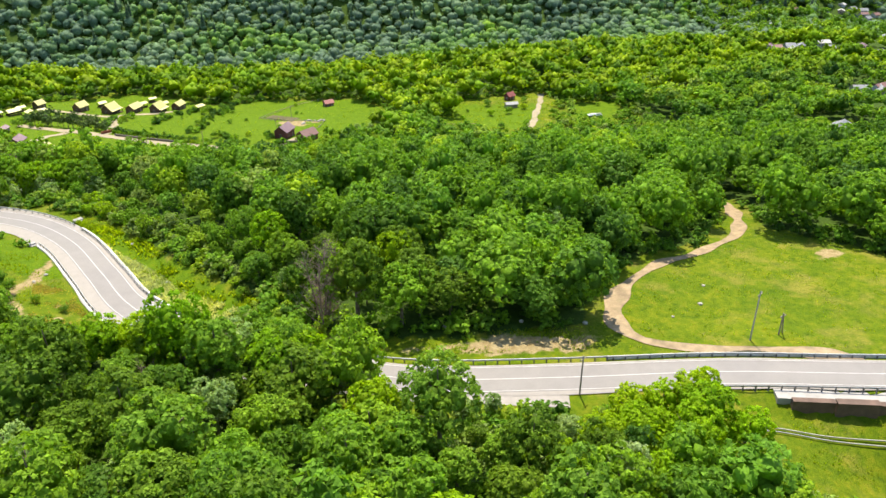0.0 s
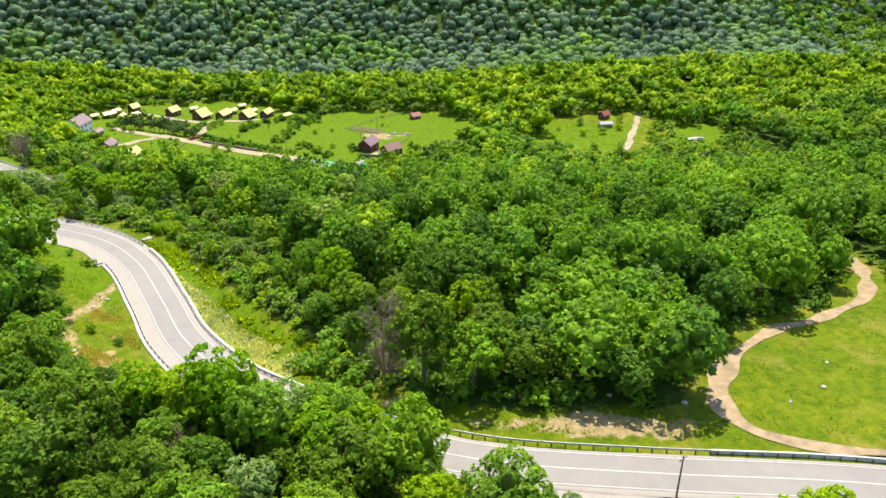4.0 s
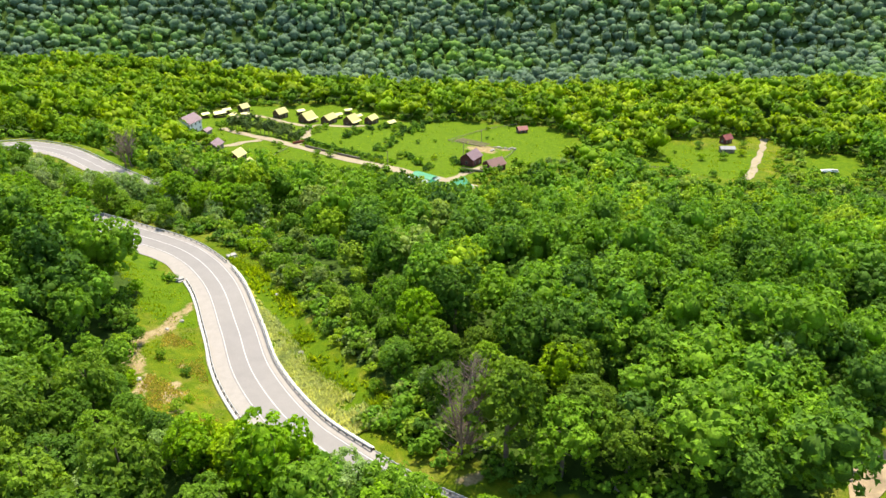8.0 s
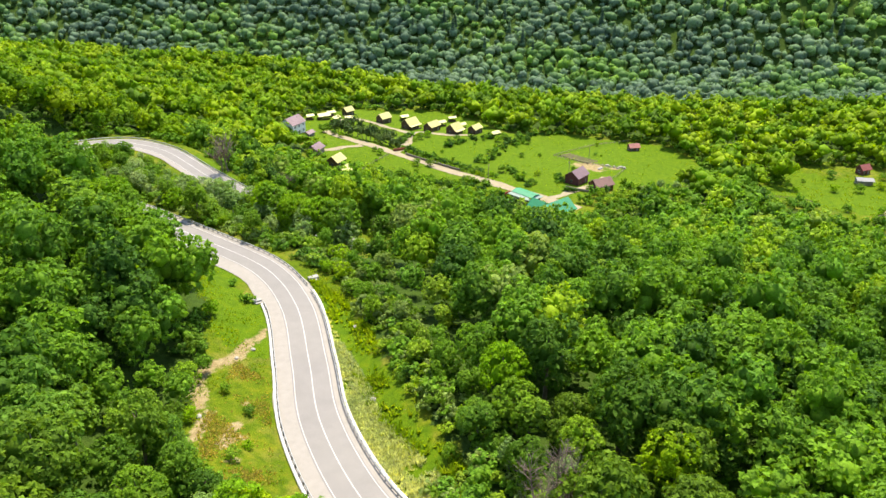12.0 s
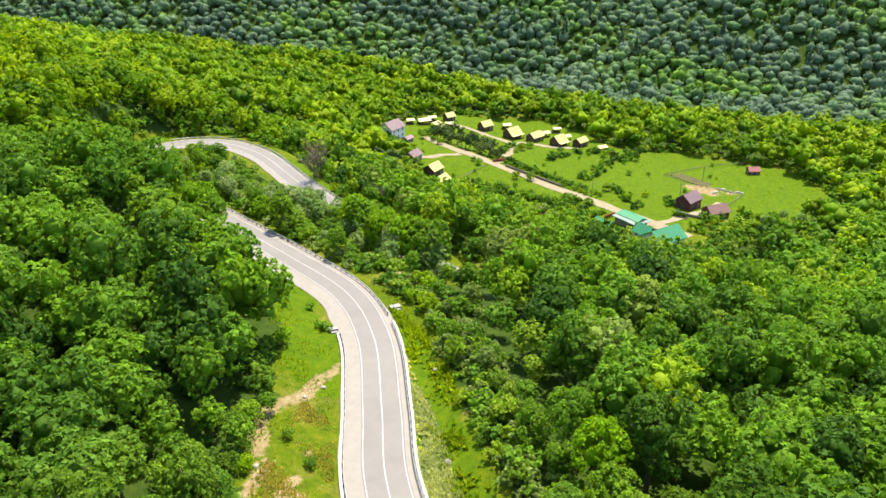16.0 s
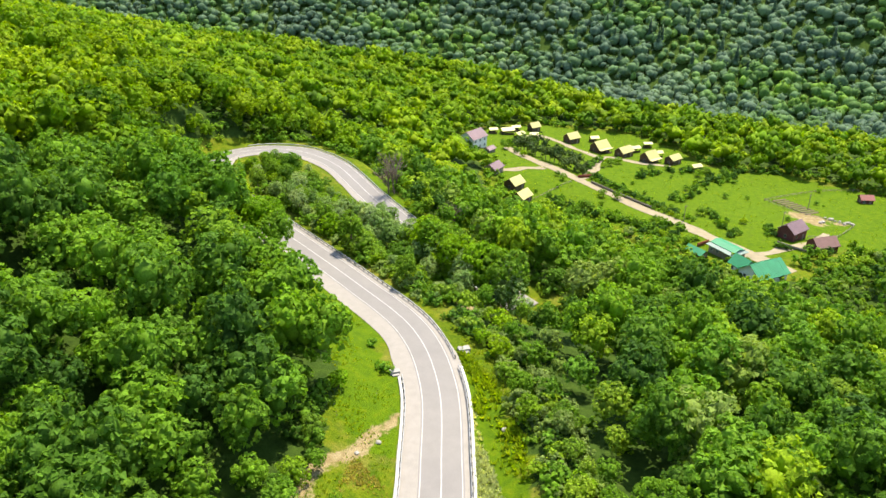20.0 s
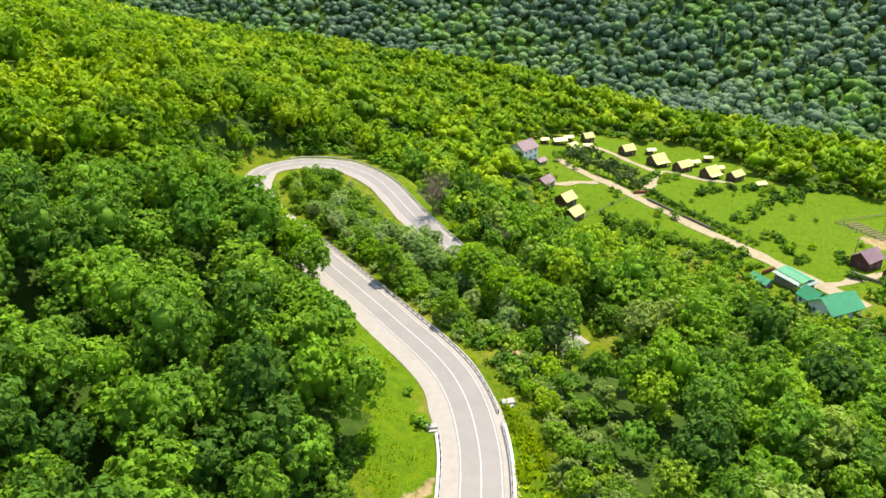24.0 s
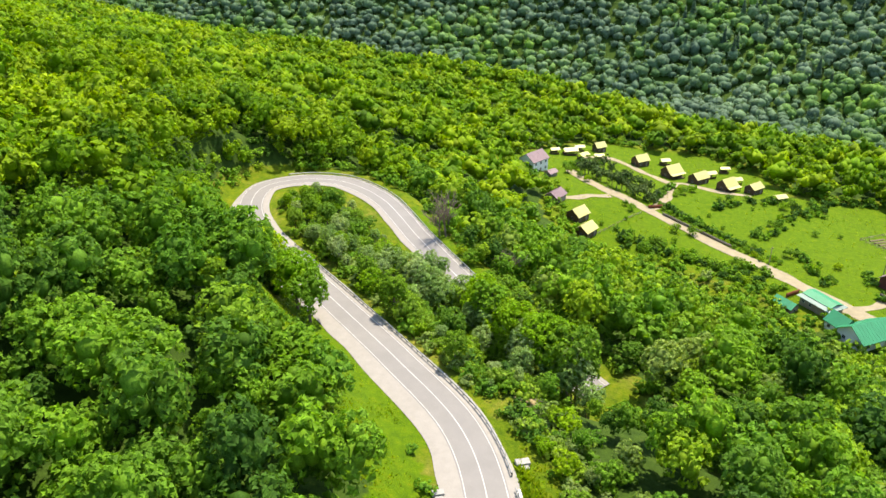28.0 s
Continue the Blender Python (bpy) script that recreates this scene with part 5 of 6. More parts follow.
def snag(x, y, height, seed):
    """A dead tree: close upright stems set with short bare boughs all the way up."""
    rng = random.Random(seed)
    top = new("dead_tree")
    top.matrix_world = pose(x, y, ground(x, y))
    tagged(top, "dead grey-brown tree with a haze of bare twigs", "tree")
    bm, fine = bmesh.new(), bmesh.new()
    for s in range(5):
        foot = Vector((rng.uniform(-0.5, 0.5), rng.uniform(-0.5, 0.5), -0.8))
        tip = foot + Vector((rng.uniform(-3.2, 3.2), rng.uniform(-3.2, 3.2), height * rng.uniform(0.62, 0.92)))
        mid = (foot + tip) / 2 + Vector((rng.uniform(-0.4, 0.4), rng.uniform(-0.4, 0.4), 0))
        tube(bm, foot, mid, 0.2, 0.13, 7)
        tube(bm, mid, tip, 0.13, 0.03, 6)
        for i in range(36):
            u = rng.uniform(0.12, 0.98)
            a = foot + (mid - foot) * (u * 2) if u < 0.5 else mid + (tip - mid) * (u * 2 - 1)
            t = rng.uniform(0, 6.283)
            way = Vector((math.cos(t), math.sin(t), rng.uniform(0.7, 1.6))).normalized()
            long = (1.15 - u) * rng.uniform(2.4, 4.8) + 1.0
            b = a + way * long
            tube(fine, a, b, 0.05, 0.02, 4)
            for k in range(6):
                c = a + way * long * rng.uniform(0.3, 1.0)
                v = (way + Vector((rng.uniform(-1, 1), rng.uniform(-1, 1), rng.uniform(-0.2, 0.9)))).normalized()
                tube(fine, c, c + v * long * rng.uniform(0.3, 0.6), 0.022, 0.01, 3)
    part("trunk", bm, TWIG, top)
    part("twig_haze", fine, TWIG, top)


def build_single_trees():
    rng = random.Random(21)
    line = spline(ROAD, 1.0)
    p, d, left = frame_of(line)

    def beside(x, y, off):
        i = int(np.argmin((p[:, 0] - x) ** 2 + (p[:, 1] - y) ** 2))
        q = p[i] + left[i] * off
        return q[0], q[1]

    # the screen of trees between the road and the slope below it
    row = [(-2, 52, 1.1), (-5, 55.5, 1.08), (-8.5, 59, 0.95), (-12, 61.5, 0.85), (-15.5, 64, 0.72), (-19, 65, 0.68), (-10.5, 64, 0.7), (-13.5, 67, 0.55), (-17.5, 69, 0.48), (1.5, 48.5, 1.08), (-6.5, 50.5, 1.1), (-10, 55, 1.0), (-15, 58, 0.95), (-23, 63, 0.8), (-28, 66, 0.66), (-22.5, 69, 0.45)]
    for x, y, off, s in ((16, 47, 9, 0.8), (14, 49, 12.5, 0.95), (11, 52, 9.0, 0.9), (9, 54, 12.5, 1.05), (7, 56, 8.8, 0.95), (4, 58, 8.4, 1.05), (15, 48, 8.6, 0.85), (12.5, 50, 8.4, 0.9)):
        row.append((*beside(x, y, off), s))
    plant_row(row, rng, ("green", "silver", "silver", "bright"), group="trees screening the road", lo=0.95, hi=1.08)
    # big crowns that overhang the road before the hairpin
    plant_row([(-79.5, 174.5, 0.8), (-84.5, 178.5, 1.0), (-90, 183, 1.05), (-95.5, 187.5, 1.0), (-101, 192, 0.95), (-108, 198, 0.85), (-93, 179, 1.05)], rng, ("bright", "green"), group="trees before the hairpin")
    # the tall light tree and its neighbours below the straight road
    plant_row([(43, 19, 0.72), (48, 18, 0.78), (53, 17, 0.72), (50, 12, 0.8), (41, 13, 0.72), (35, 14, 0.62), (46, 9, 0.8), (37, 6, 0.68), (54, 8, 0.6), (29, 15, 0.5), (30, 9, 0.62)], rng, ("bright",), group="trees below the road")
    # feathery grey trees below the mown field
    plant_row([(84, 296, 0.5), (92, 300, 0.6), (98, 297, 0.62), (104, 303, 0.55), (110, 306, 0.5), (101, 292, 0.6)], rng, ("silver",), group="grey trees below the field")
    plant_row([(-13.5, 126, 0.42), (-16, 133, 0.4)], rng, ("green",), group="young trees below the rail")
    # single trees by the verge and the track
    plant_row([(27.5, 30, 0.42), (20, 33, 0.5)], rng, ("silver",), group="thin roadside trees")
    plant_row([(28.7, 73.3, 0.98)], rng, ("bright",), "tall tree with vivid yellow-green leaves above the woods")
    plant_row([(63.6, 73.5, 1.05)], rng, ("silver",), "large tree with grey-green leaves above the woods")
    # the hairpin's island
    plant_row([(-86, 201, 0.75), (-90, 205, 0.72), (-79, 202, 0.72), (-74, 199, 0.62), (-97, 209, 0.6), (-74.5, 206, 0.84), (-70, 204, 0.92), (-66, 201, 0.96), (-62, 197.5, 1.0), (-58, 194.5, 1.0)], rng, ("silver",), group="willows in the hairpin", lo=0.96, hi=1.05)
    plant_row([(-113, 235, 0.4), (-109, 230, 0.46), (-105, 224, 0.5), (-101, 229, 0.4), (-115, 229, 0.34)], rng, ("green", "bright"), group="young trees in the hairpin", lo=0.95, hi=1.05)
    plant_row([(-36, 178, 0.8), (-40, 172, 0.55), (-31, 176, 0.7)], rng, ("silver",), group="willows below the road")
    plant_row([(-71, 214, 0.5), (-68, 216, 0.5), (-64, 212, 0.58), (-67, 211, 0.6), (-63, 207, 0.6), (-60, 203, 0.6), (-57, 200, 0.7), (-53, 197, 0.85), (-49, 194, 0.95), (-46, 190, 1.0), (-42, 188, 1.0), (-38, 184, 1.05), (-35, 182, 1.0), (-31, 179, 1.05), (-27, 177, 1.05), (-22, 174, 1.0), (-46, 184, 0.8), (-36, 176, 0.7)], rng, ("silver",), group="trees above the lower road")
    hide = [(*beside(x, y, -6.3), s * 1.62) for x, y, s in ((-50, 204.5, 0.5), (-47.5, 202, 0.62), (-45, 200, 0.66), (-42, 198, 0.7), (-39, 195.5, 0.66), (-36, 193, 0.72), (-33, 191, 0.7), (-30, 189, 0.72), (-27, 187, 0.7), (-24, 185.5, 0.72), (-21, 183.5, 0.7))]
    plant_row(hide, rng, ("silver", "green", "bright", "silver"), group="trees above the lower road")
    inner = [(*beside(x, y, off), s) for x, y, off, s in ((-68, 221, 6.6, 0.7), (-64, 217, 6.2, 0.95), (-57, 211, 6.0, 1.0), (-53, 207, 6.5, 1.1), (-48, 203, 6.2, 1.1))]
    plant_row(inner, rng, ("bush", "bushy", "bush"), category="bush", group="bushes in the hairpin", name="bush")
    q, grid = spots(-132, -28, 155, 252, 4.4, 77)
    away, _ = off_line(q[:, 0], q[:, 1], LINE)
    q = q[inside(ISLAND, q[:, 0], q[:, 1]) & ~inside(INNER, q[:, 0], q[:, 1]) & (away > 7.6) & (q[:, 1] < 240)]
    # sizes in the hairpin follow the limit fitted to the camera's view
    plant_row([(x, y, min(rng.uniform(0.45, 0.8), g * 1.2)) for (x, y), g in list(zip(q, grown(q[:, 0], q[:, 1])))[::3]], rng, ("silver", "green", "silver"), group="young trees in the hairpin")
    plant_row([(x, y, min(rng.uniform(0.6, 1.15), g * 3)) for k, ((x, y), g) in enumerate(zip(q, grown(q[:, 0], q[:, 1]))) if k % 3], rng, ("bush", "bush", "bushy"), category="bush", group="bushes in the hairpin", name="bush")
    bushes = [(-62, 183, 0.95), (-56, 178, 0.8), (-67, 191, 1.0), (-70, 205, 0.9), (-100, 215, 0.6), (-48, 180, 1.1), (-52, 190, 1.1), (-44, 186, 1.0), (-26, 150, 0.7), (-22, 146, 0.9), (-31, 170, 0.8), (-24, 158, 0.9), (-16, 146, 1.0), (-19, 139, 0.75), (-12, 134, 0.95), (-8, 126, 1.0), (-6, 118, 0.8), (-4, 110, 0.9), (0, 103, 1.0), (-1, 95, 0.7), (4, 90, 0.9), (8, 84, 0.8), (11, 76, 0.7), (-7, 104, 0.45), (-10, 115, 0.4), (1, 84, 0.5)]
    plant_row(bushes, rng, ("bush", "bushy", "bush"), category="bush", group="roadside bushes", name="bush")
    west = [(-37, 80, 0.7), (-33, 76, 0.8), (-30, 84, 0.5), (-31, 97, 0.42), (-36, 102, 0.4), (-43, 104, 0.9), (-44, 114, 0.8), (-45, 126, 0.9), (-52, 135, 1.0), (-58, 142, 0.8), (-29, 88, 0.38), (-39, 93, 0.6), (-27, 74, 0.7), (-22, 70, 0.8), (-40, 86, 0.7)]
    plant_row(west, rng, ("bush", "bushy"), category="bush", group="bushes on the grassy bank", name="bush")
    # scattered scrub on the village terrace
    out = []
    tries = 0
    while len(out) < 22 and tries < 4000:
        tries += 1
        x, y = rng.uniform(-90, 122), rng.uniform(285, 436)
        if not bool(inside(TERRACE, np.array([x]), np.array([y]))[0]):
            continue
        dl = off_line(x, y, LANE_LINE)[0][0]
        dd = min(off_line(x, y, q)[0][0] for q in DRIVES)
        scrub = (y > 318 - 0.5 * x and x > 20 and y > 350) or (x < 24 and y < 332 - 0.6 * x) or rng.random() < 0.22
        if dl < 4 or dd < 4 or not scrub or (x > 78 and y < 372) or (-75 < x < 30 and y > 384):
            continue
        out.append((x, y, rng.uniform(0.18, 0.55)))
    plant_row(out, rng, ("bush", "bushy", "bush"), "low rounded bush on the village meadow", "bush", "bushes on the village meadow", "bush")
    pines = [(-58 + 36 * i / 15 + rng.uniform(-1, 1), 386 - 31 * i / 15 + rng.uniform(-1.5, 1.5), rng.uniform(1.0, 1.6)) for i in range(16)]
    pines += [(-54 + 33 * i / 12 + rng.uniform(-1.5, 1.5), 399 - 31 * i / 12 + rng.uniform(-2, 2), rng.uniform(0.8, 1.3)) for i in range(13)]
    plant_row(pines, rng, ("pine",), group="dark trees beside the lane")
    hedge = [(-18 + 40 * i / 18, 351 - 38 * i / 18 + rng.uniform(-0.8, 0.8), rng.uniform(0.28, 0.5)) for i in range(19)]
    hedge += [(-14, 372, 0.7), (-11, 376, 0.8), (-8, 381, 0.75), (-13, 380, 0.6), (3, 371, 0.6), (7, 374, 0.7), (10, 370, 0.5), (14, 377, 0.65), (16, 366, 0.4), (22, 352, 0.6), (26, 360, 0.5), (18, 345, 0.5), (28, 372, 0.8), (31, 377, 0.7), (-12, 332, 0.75), (-30, 345, 0.75), (-33, 349, 0.65), (-52, 371, 0.8), (-56, 376, 0.7), (-62, 380, 0.8), (-28, 322, 0.8), (-18, 318, 0.9), (-8, 311, 0.8), (-22, 312, 1.0), (2, 304, 0.8), (12, 297, 0.7), (20, 293, 0.6), (8, 311, 0.45), (38, 305, 0.6), (34, 312, 0.8), (42, 318, 0.6)]
    plant_row(hedge, rng, ("bush", "bush", "bushy"), "clipped and wild shrubs along the village lane", "shrub", "shrubs along the lane", "shrub")
    strip = [(-22 + 40 * i / 26, 359 - 37 * i / 26 + rng.uniform(-0.9, 0.9), rng.uniform(0.25, 0.42)) for i in range(27)]
    strip += [(-20 + 40 * i / 22, 358.5 - 37 * i / 22 + rng.uniform(-1.6, 1.6), rng.uniform(0.22, 0.36)) for i in range(23)]
    plant_row(strip, rng, ("pine", "bush"), "dusty dark shrub in a band between the mown plots", "shrub", "shrubs between the plots", "shrub")
    plant_row([(38, 349, 0.55), (47, 351, 0.5), (18, 307, 0.5), (11, 309, 0.75), (-22, 311, 0.7), (-16, 316, 0.85), (-12, 322, 0.6), (-6, 332, 0.8), (27, 323, 0.8), (30, 325, 0.6), (3, 364, 0.5), (7, 368, 0.6)], rng, ("bush",), "dark rounded bush standing in the village grass", "bush", "bushes on the village meadow", "bush")
    lawn = [(150, 300, 0.6), (158, 312, 0.5), (166, 300, 0.7), (172, 316, 0.8), (176, 298, 0.9), (186, 300, 0.9), (192, 310, 0.8), (150, 282, 0.6), (160, 276, 0.8), (172, 272, 0.9), (128, 292, 0.5), (206, 282, 0.5), (222, 284, 0.5), (300, 205, 0.6), (312, 208, 0.7), (292, 202, 0.8)]
    plant_row(lawn, rng, ("bush", "bushy"), "small tree standing on the eastern lawns", "tree", "small trees on the lawns")
    snag(12.2, 65, 21.5, 4)
    bare_tree(-71.5, 234.5, 15.0, 4.5, 7, TWIG, "leafless dark tree beside the hairpin", 3, 6)
    bare_tree(-49.5, 223.5, 12.0, 4.5, 8, TWIG, "leafless brown tree at the wood's edge", 3, 6)
    bare_tree(-17, 49, 10.0, 2.0, 9, TWIG, "thin half-dead tree with bare stems", 2, 4)


# ---- poles, fences, stones ----
def pole(x, y, height, label, frame_legs=False, turn=0, wood=None):
    wood = wood or GREY_WOOD
    t = new("utility_pole")
    t.matrix_world = pose(x, y, ground(x, y), 0, 0, turn)
    tagged(t, label, "utility pole", "utility poles")
    bm = bmesh.new()
    tube(bm, (0, 0, -0.8), (0, 0, height), 0.15, 0.10, 8)
    part("shaft", bm, wood, t)
    if frame_legs:
        bm = bmesh.new()
        tube(bm, (1.5, 0.2, -0.8), (0.1, 0, height * 0.93), 0.13, 0.09, 8)
        part("strut", bm, GREY_WOOD, t)
    bm = bmesh.new()
    box(bm, -0.75, -0.06, height - 0.7, 0.75, 0.06, height - 0.55)
    arm = part("crossarm", bm, GREY_WOOD, t)
    for px in (-0.65, 0.0, 0.65):
        bm = bmesh.new()
        tube(bm, (px, 0, height - 0.55), (px, 0, height - 0.3), 0.05, 0.03, 6)
        part("insulator", bm, WHITE, arm)


def fence(label, points, height=1.2, gap=2.5, material=None, solid=False):
    """Posts with two rails, or close boards, along a line on the ground."""
    material = material or GREY_WOOD
    line = draped(spline([(x, y, 0) for x, y in points], gap), 0)
    top = new("fence")
    o = line[len(line) // 2]
    top.matrix_world = pose(*o)
    tagged(top, label, "fence", "fences round the plots")
    bm = bmesh.new()
    tube(bm, (0, 0, -0.4), (0, 0, height), 0.08, 0.07, 6)
    me = bpy.data.meshes.new("post")
    bm.to_mesh(me)
    bm.free()
    me.materials.append(material)
    for q in line:
        part_ob("post", me, top).location = q - o
    for lo, hi in (((0.12, height - 0.02),) if solid else ((height * 0.45, height * 0.45 + 0.12), (height * 0.85, height * 0.85 + 0.12))):
        rows = []
        p, d, left = frame_of(line)
        for i in range(len(p)):
            c = p[i] - o
            rows.append([(c[0] + left[i][0] * w, c[1] + left[i][1] * w, c[2] + z) for w, z in ((0.03, lo), (0.03, hi), (-0.03, hi), (-0.03, lo), (0.03, lo))])
        part_ob("board_panel" if solid else "rail", strip_mesh("rail", rows, material), top)


def stone(x, y, r, seed, material=None, label="pale boulder lying in the grass"):
    rng = random.Random(seed)
    bm = bmesh.new()
    bmesh.ops.create_icosphere(bm, subdivisions=2, radius=r)
    for v in bm.verts:
        v.co *= 1 + 0.22 * noise.noise(v.co * (1.6 / r) + Vector((seed, 0, 0)))
        v.co.z *= 0.62
    me = bpy.data.meshes.new("boulder")
    bm.to_mesh(me)
    bm.free()
    me.materials.append(material or STONE)
    o = new("boulder", me)
    o.matrix_world = pose(x, y, ground(x, y) + r * 0.25, 0, 0, rng.uniform(0, 360))
    tagged(o, label, "boulder", "boulders in the grass")


def build_small():
    pole(42.3, 29.6, 7.2, "grey wooden utility pole with a crossarm beside the road", turn=20)
    pole(82, 29.2, 4.4, "A-shaped wooden utility pole standing in the meadow", True, 10)
    pole(76.2, 29.8, 9.6, "pale concrete utility pole at the meadow's edge", turn=20, wood=CONCRETE)
    pole(56, 318, 7.0, "grey wooden utility pole behind the barn", turn=40)
    pole(70, 346, 7.0, "grey wooden utility pole in the garden plot", turn=40)
    pole(20, 314, 7.0, "grey wooden utility pole beside the lane", turn=40)
    fence("weathered rail fence round the mown field", [(54, 352), (66, 363), (80, 373), (96, 378)])
    fence("weathered rail fence round the garden plot", [(54, 352), (62, 343), (70, 336), (84, 330)])
    fence("weathered rail fence beside the farmyard", [(84, 330), (74, 314), (64, 310)])
    fence("weathered rail fence along the lower plot", [(-42, 318), (-34, 330), (-26, 344)])
    fence("dark board fence along the lane", [(-18, 347), (-4, 336), (8, 325)], 1.3, 2.2, GREY_WOOD, True)
    fence("rust-red sheet fence beside the bungalow", [(24, 290), (28, 294)], 1.8, 2.0, ORANGE, True)
    fence("rust-red gate fence at the lane junction", [(-24, 351), (-18, 355)], 1.5, 2.0, ORANGE, True)
    fence("weathered rail fence across the eastern lawn", [(120, 296), (134, 292), (146, 290), (152, 284)])
    fence("dark board fence beside the barn", [(52, 300), (58, 296), (64, 294)], 1.3, 2.0, GREY_WOOD, True)
    # tilled plot
    bm = bmesh.new()
    for i in range(9):
        a = Vector((57.5 + i * 1.3, 353 - i * 1.75, 0))
        b = a + Vector((5.6, 4.4, 0))
        n = 8
        for s in range(n):
            q0, q1 = a + (b - a) * (s / n), a + (b - a) * ((s + 1) / n)
            tube(bm, (q0.x, q0.y, ground(q0.x, q0.y) - 0.35), (q1.x, q1.y, ground(q1.x, q1.y) - 0.35), 0.8, 0.8, 8)
    me = bpy.data.meshes.new("tilled_plot")
    bm.to_mesh(me)
    bm.free()
    me.materials.append(TILTH)
    tagged(new("tilled_plot", me), "brown tilled garden plot with low ridges", "garden plot", kind="stuff")
    # rubble and timber heaps in the farmyard
    for i, (x, y) in enumerate(((78, 334), (79.5, 333), (81, 332), (76.5, 335.5), (75, 337), (82, 333.5), (83, 334), (84, 332.5), (80, 335), (77.5, 336.5), (72, 330), (73, 331.2))):
        stone(x, y, 0.5 + 0.14 * (i % 4), 40 + i, STONE, "heap of pale rubble in the farmyard")
    # the culvert below the straight road
    t = new("culvert")
    t.matrix_world = pose(66, 17.6, 57.75, 0, 0, -27.5)
    tagged(t, "concrete culvert apron with a brown retaining wall", "culvert")
    bm = bmesh.new()
    box(bm, 3.0, -0.2, -2.4, 44, 3.4, 0.0)
    part("apron", bm, CONCRETE, t)
    for i in range(6):
        bm = bmesh.new()
        x0 = 5.0 + i * 6.4
        box(bm, x0, -1.1 - 0.25 * (i % 2), -4.5, x0 + 6.2, -0.22, 0.12 - 0.1 * i + 0.2 * (i % 2))
        w = part("wall_panel", bm, BROWN_WALL, t)
        bm = bmesh.new()
        box(bm, x0 - 0.05, -1.2 - 0.25 * (i % 2), 0.12 - 0.1 * i + 0.2 * (i % 2), x0 + 6.25, -0.16, 0.26 - 0.1 * i + 0.2 * (i % 2))
        part("coping", bm, BROWN_WALL, w)
    for k, off in enumerate((0.0, 0.9)):
        run = draped(spline([(60, 13.5 - off, 0), (73, 7.5 - off, 0), (86, 1.5 - off, 0)], 2.0), 0.3)
        p, d, left = frame_of(run)
        rows = [[p[i] + left[i] * 0.11 * math.cos(a) + Vector((0, 0, 0.11 * math.sin(a))) for a in np.linspace(0, 2 * math.pi, 9)] for i in range(len(p))]
        tagged(new("pipe", smooth(strip_mesh("pipe", rows, CONCRETE if k else STONE))), "long pale pipe lying along the grassy slope", "pipe", "pipes below the road")
    # drain heads and a concrete block by the road
    for x, y, w, label in ((-28.5, 146.5, 1.1, "white concrete drain head on the grassy bank"), (-38.6, 136.2, 0.9, "concrete anchor block at the guard rail's end")):
        bm = bmesh.new()
        box(bm, -w, -w * 0.6, -0.6, w, w * 0.6, 0.5)
        box(bm, -w * 0.7, -w * 1.3, -0.6, w * 0.7, -w * 0.6, 0.2)
        bmesh.ops.bevel(bm, geom=bm.edges[:], offset=0.05, segments=1, affect="EDGES")
        me = bpy.data.meshes.new("concrete_block")
        bm.to_mesh(me)
        bm.free()
        me.materials.append(CONCRETE)
        o = new("concrete_block", me)
        o.matrix_world = pose(x, y, ground(x, y) + 0.15, 0, 0, 30)
        tagged(o, label, "concrete block")
    for i, (x, y, r) in enumerate(((31, 55, 0.5), (32.2, 55.4, 0.35), (44, 51, 0.4), (-11.5, 101, 0.55), (-17, 125, 0.5), (-38, 94, 0.5), (-35, 117, 0.45), (-37, 113, 0.4), (78, 44, 0.45), (84, 50, 0.35), (70, 42, 0.3), (54, 46, 0.5))):
        stone(x, y, r, 60 + i)


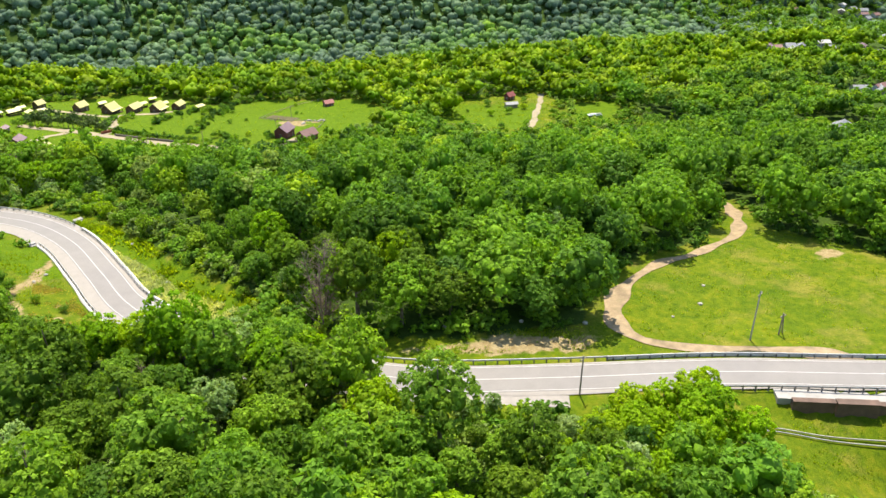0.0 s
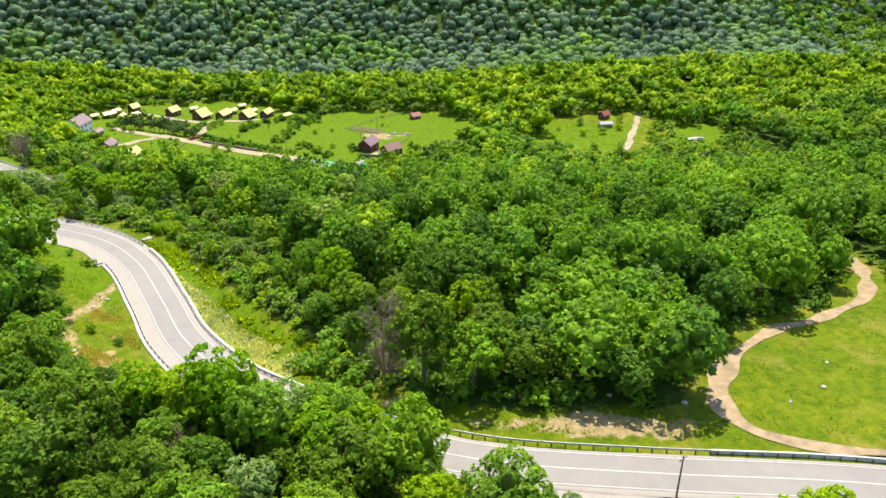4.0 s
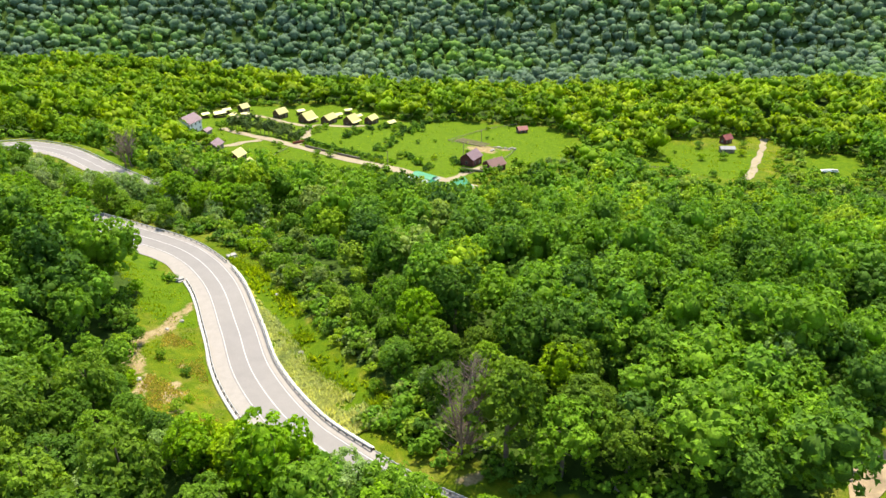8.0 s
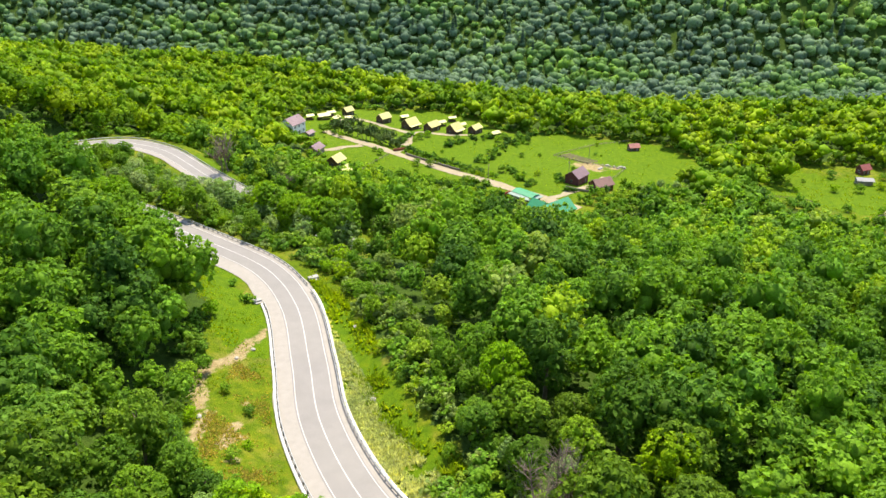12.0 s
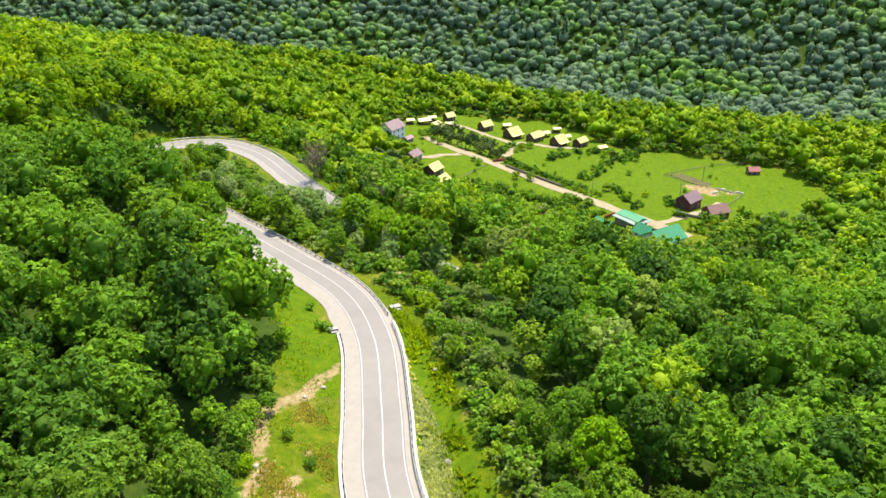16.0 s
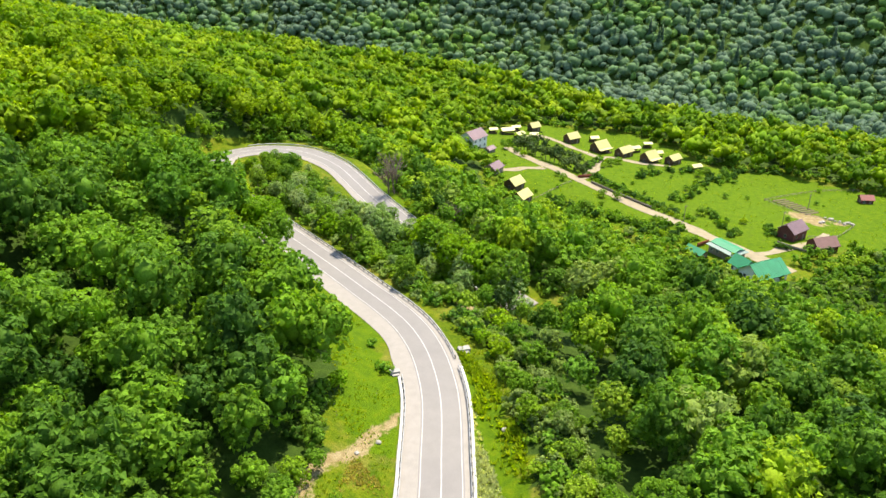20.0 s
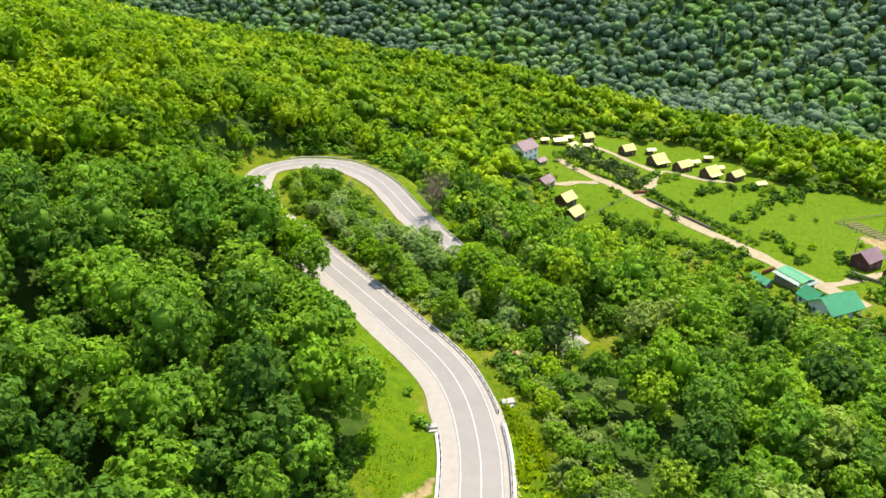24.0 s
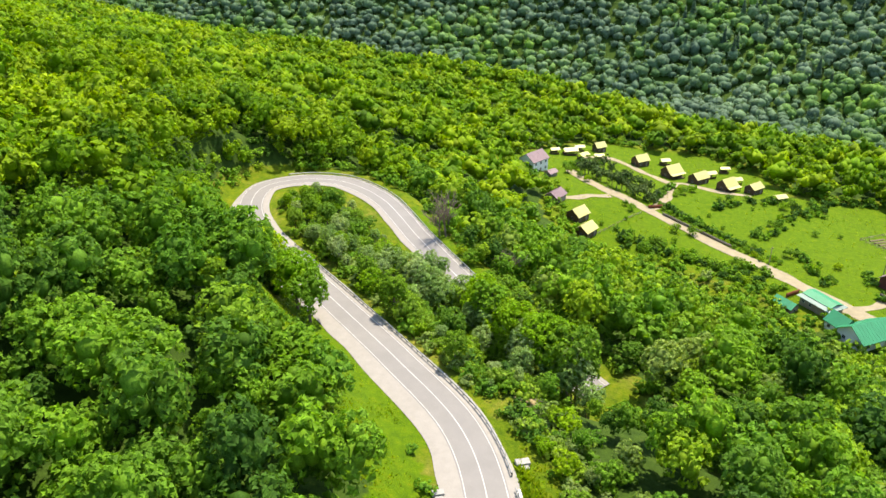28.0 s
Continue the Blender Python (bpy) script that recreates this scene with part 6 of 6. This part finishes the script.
def build_tufts():
    """Rank grass and weeds on the banks and the meadow, as one mesh a kind."""
    for name, label, poly_list, count, colour, size, seed in (
            ("meadow_grass", "uneven tufts of meadow grass", (MEADOW, SOUTH, VERGE), 9000, BLADES, (0.12, 0.3), 31),
            ("bank_weeds", "rank weeds and nettles on the road banks", (BANK_WEST, BANK_EAST, STRIP), 14000, BLADES, (0.14, 0.34), 32),
            ("village_grass", "tall grass and low scrub on the village terrace", (TERRACE, EAST_LAWN), 4000, BLADES, (0.25, 0.6), 33),
            ("pale_weeds", "strip of pale flowering weeds beside the guard rail", ([(-26, 135), (-21.5, 126), (-18, 117.5), (-14.5, 110.5), (-12, 103), (-9.5, 95.5), (-3.5, 86), (2, 77), (-4, 74), (-14, 90), (-20, 106), (-23.5, 122)],), 16000, PALE_WEED, (0.3, 0.7), 35),
            ("lush_weeds", "tall lush green weeds below the guard rail", ([(-30, 148), (-22, 139), (-13, 122), (-11, 108), (-5, 95), (4, 80), (0, 78), (-10, 95), (-16, 108), (-19, 122), (-26, 136)],), 6000, BLADES, (0.4, 0.95), 36),
            ("ochre_weeds", "dry ochre weeds on the sunny bank", ([(-37, 112), (-30, 108), (-26.5, 92), (-23, 80), (-32, 77), (-37, 90)],), 3500, OCHRE, (0.14, 0.36), 37),
            ("flowers", "scattered white umbels in the grass", (MEADOW, BANK_WEST, BANK_EAST, SOUTH), 900, ROAD_PAINT, (0.05, 0.14), 34)):
        rng = np.random.default_rng(seed)
        pts = []
        for poly in poly_list:
            a = np.array(poly)
            lo, hi = a.min(0), a.max(0)
            q = rng.uniform(lo, hi, (count * 3 // len(poly_list), 2))
            q = q[inside(poly, q[:, 0], q[:, 1])]
            clump = wobble(q[:, 0], q[:, 1], 2.2) + rng.normal(size=len(q)) * 0.7
            pts.append(q[clump > (-0.4 if name == "pale_weeds" else 0.55)])
        p = np.vstack(pts)[:count]
        d, _ = off_line(p[:, 0], p[:, 1], LINE)
        p = p[d > (4.95 if name in ("pale_weeds", "lush_weeds") else 7.4)]
        dt, _ = off_line(p[:, 0], p[:, 1], TRACK)
        dv, _ = off_line(p[:, 0], p[:, 1], LANE_LINE)
        p = p[(dt > 2.3) & (dv > 3)]
        z = ground(p[:, 0], p[:, 1])
        n = len(p)
        c = np.column_stack([p, z])
        s = rng.uniform(*size, (n, 1))
        rows, k = [], 5
        for i in range(k):
            a = rng.uniform(0, 6.283, n)
            out = np.stack([np.cos(a), np.sin(a), np.zeros(n)], 1)
            sid = np.stack([-np.sin(a), np.cos(a), np.zeros(n)], 1)
            up = np.array((0, 0, 1.0))
            rows.append(np.stack([c + sid * s * 0.35 - up * 0.05, c - sid * s * 0.35 - up * 0.05, c + out * s * 0.8 + up * s * rng.uniform(0.6, 1.3, (n, 1))], 1))
        v = np.concatenate(rows, 1).reshape(-1, 3)
        me = mesh_of(name, v, np.arange(len(v)), np.full(len(v) // 3, 3), colour, (("tint", np.repeat(rng.uniform(0.35, 0.95, n), k * 3)),))
        tagged(new(name, me), label, "grass", kind="stuff")


build_single_trees()
build_small()
build_tufts()
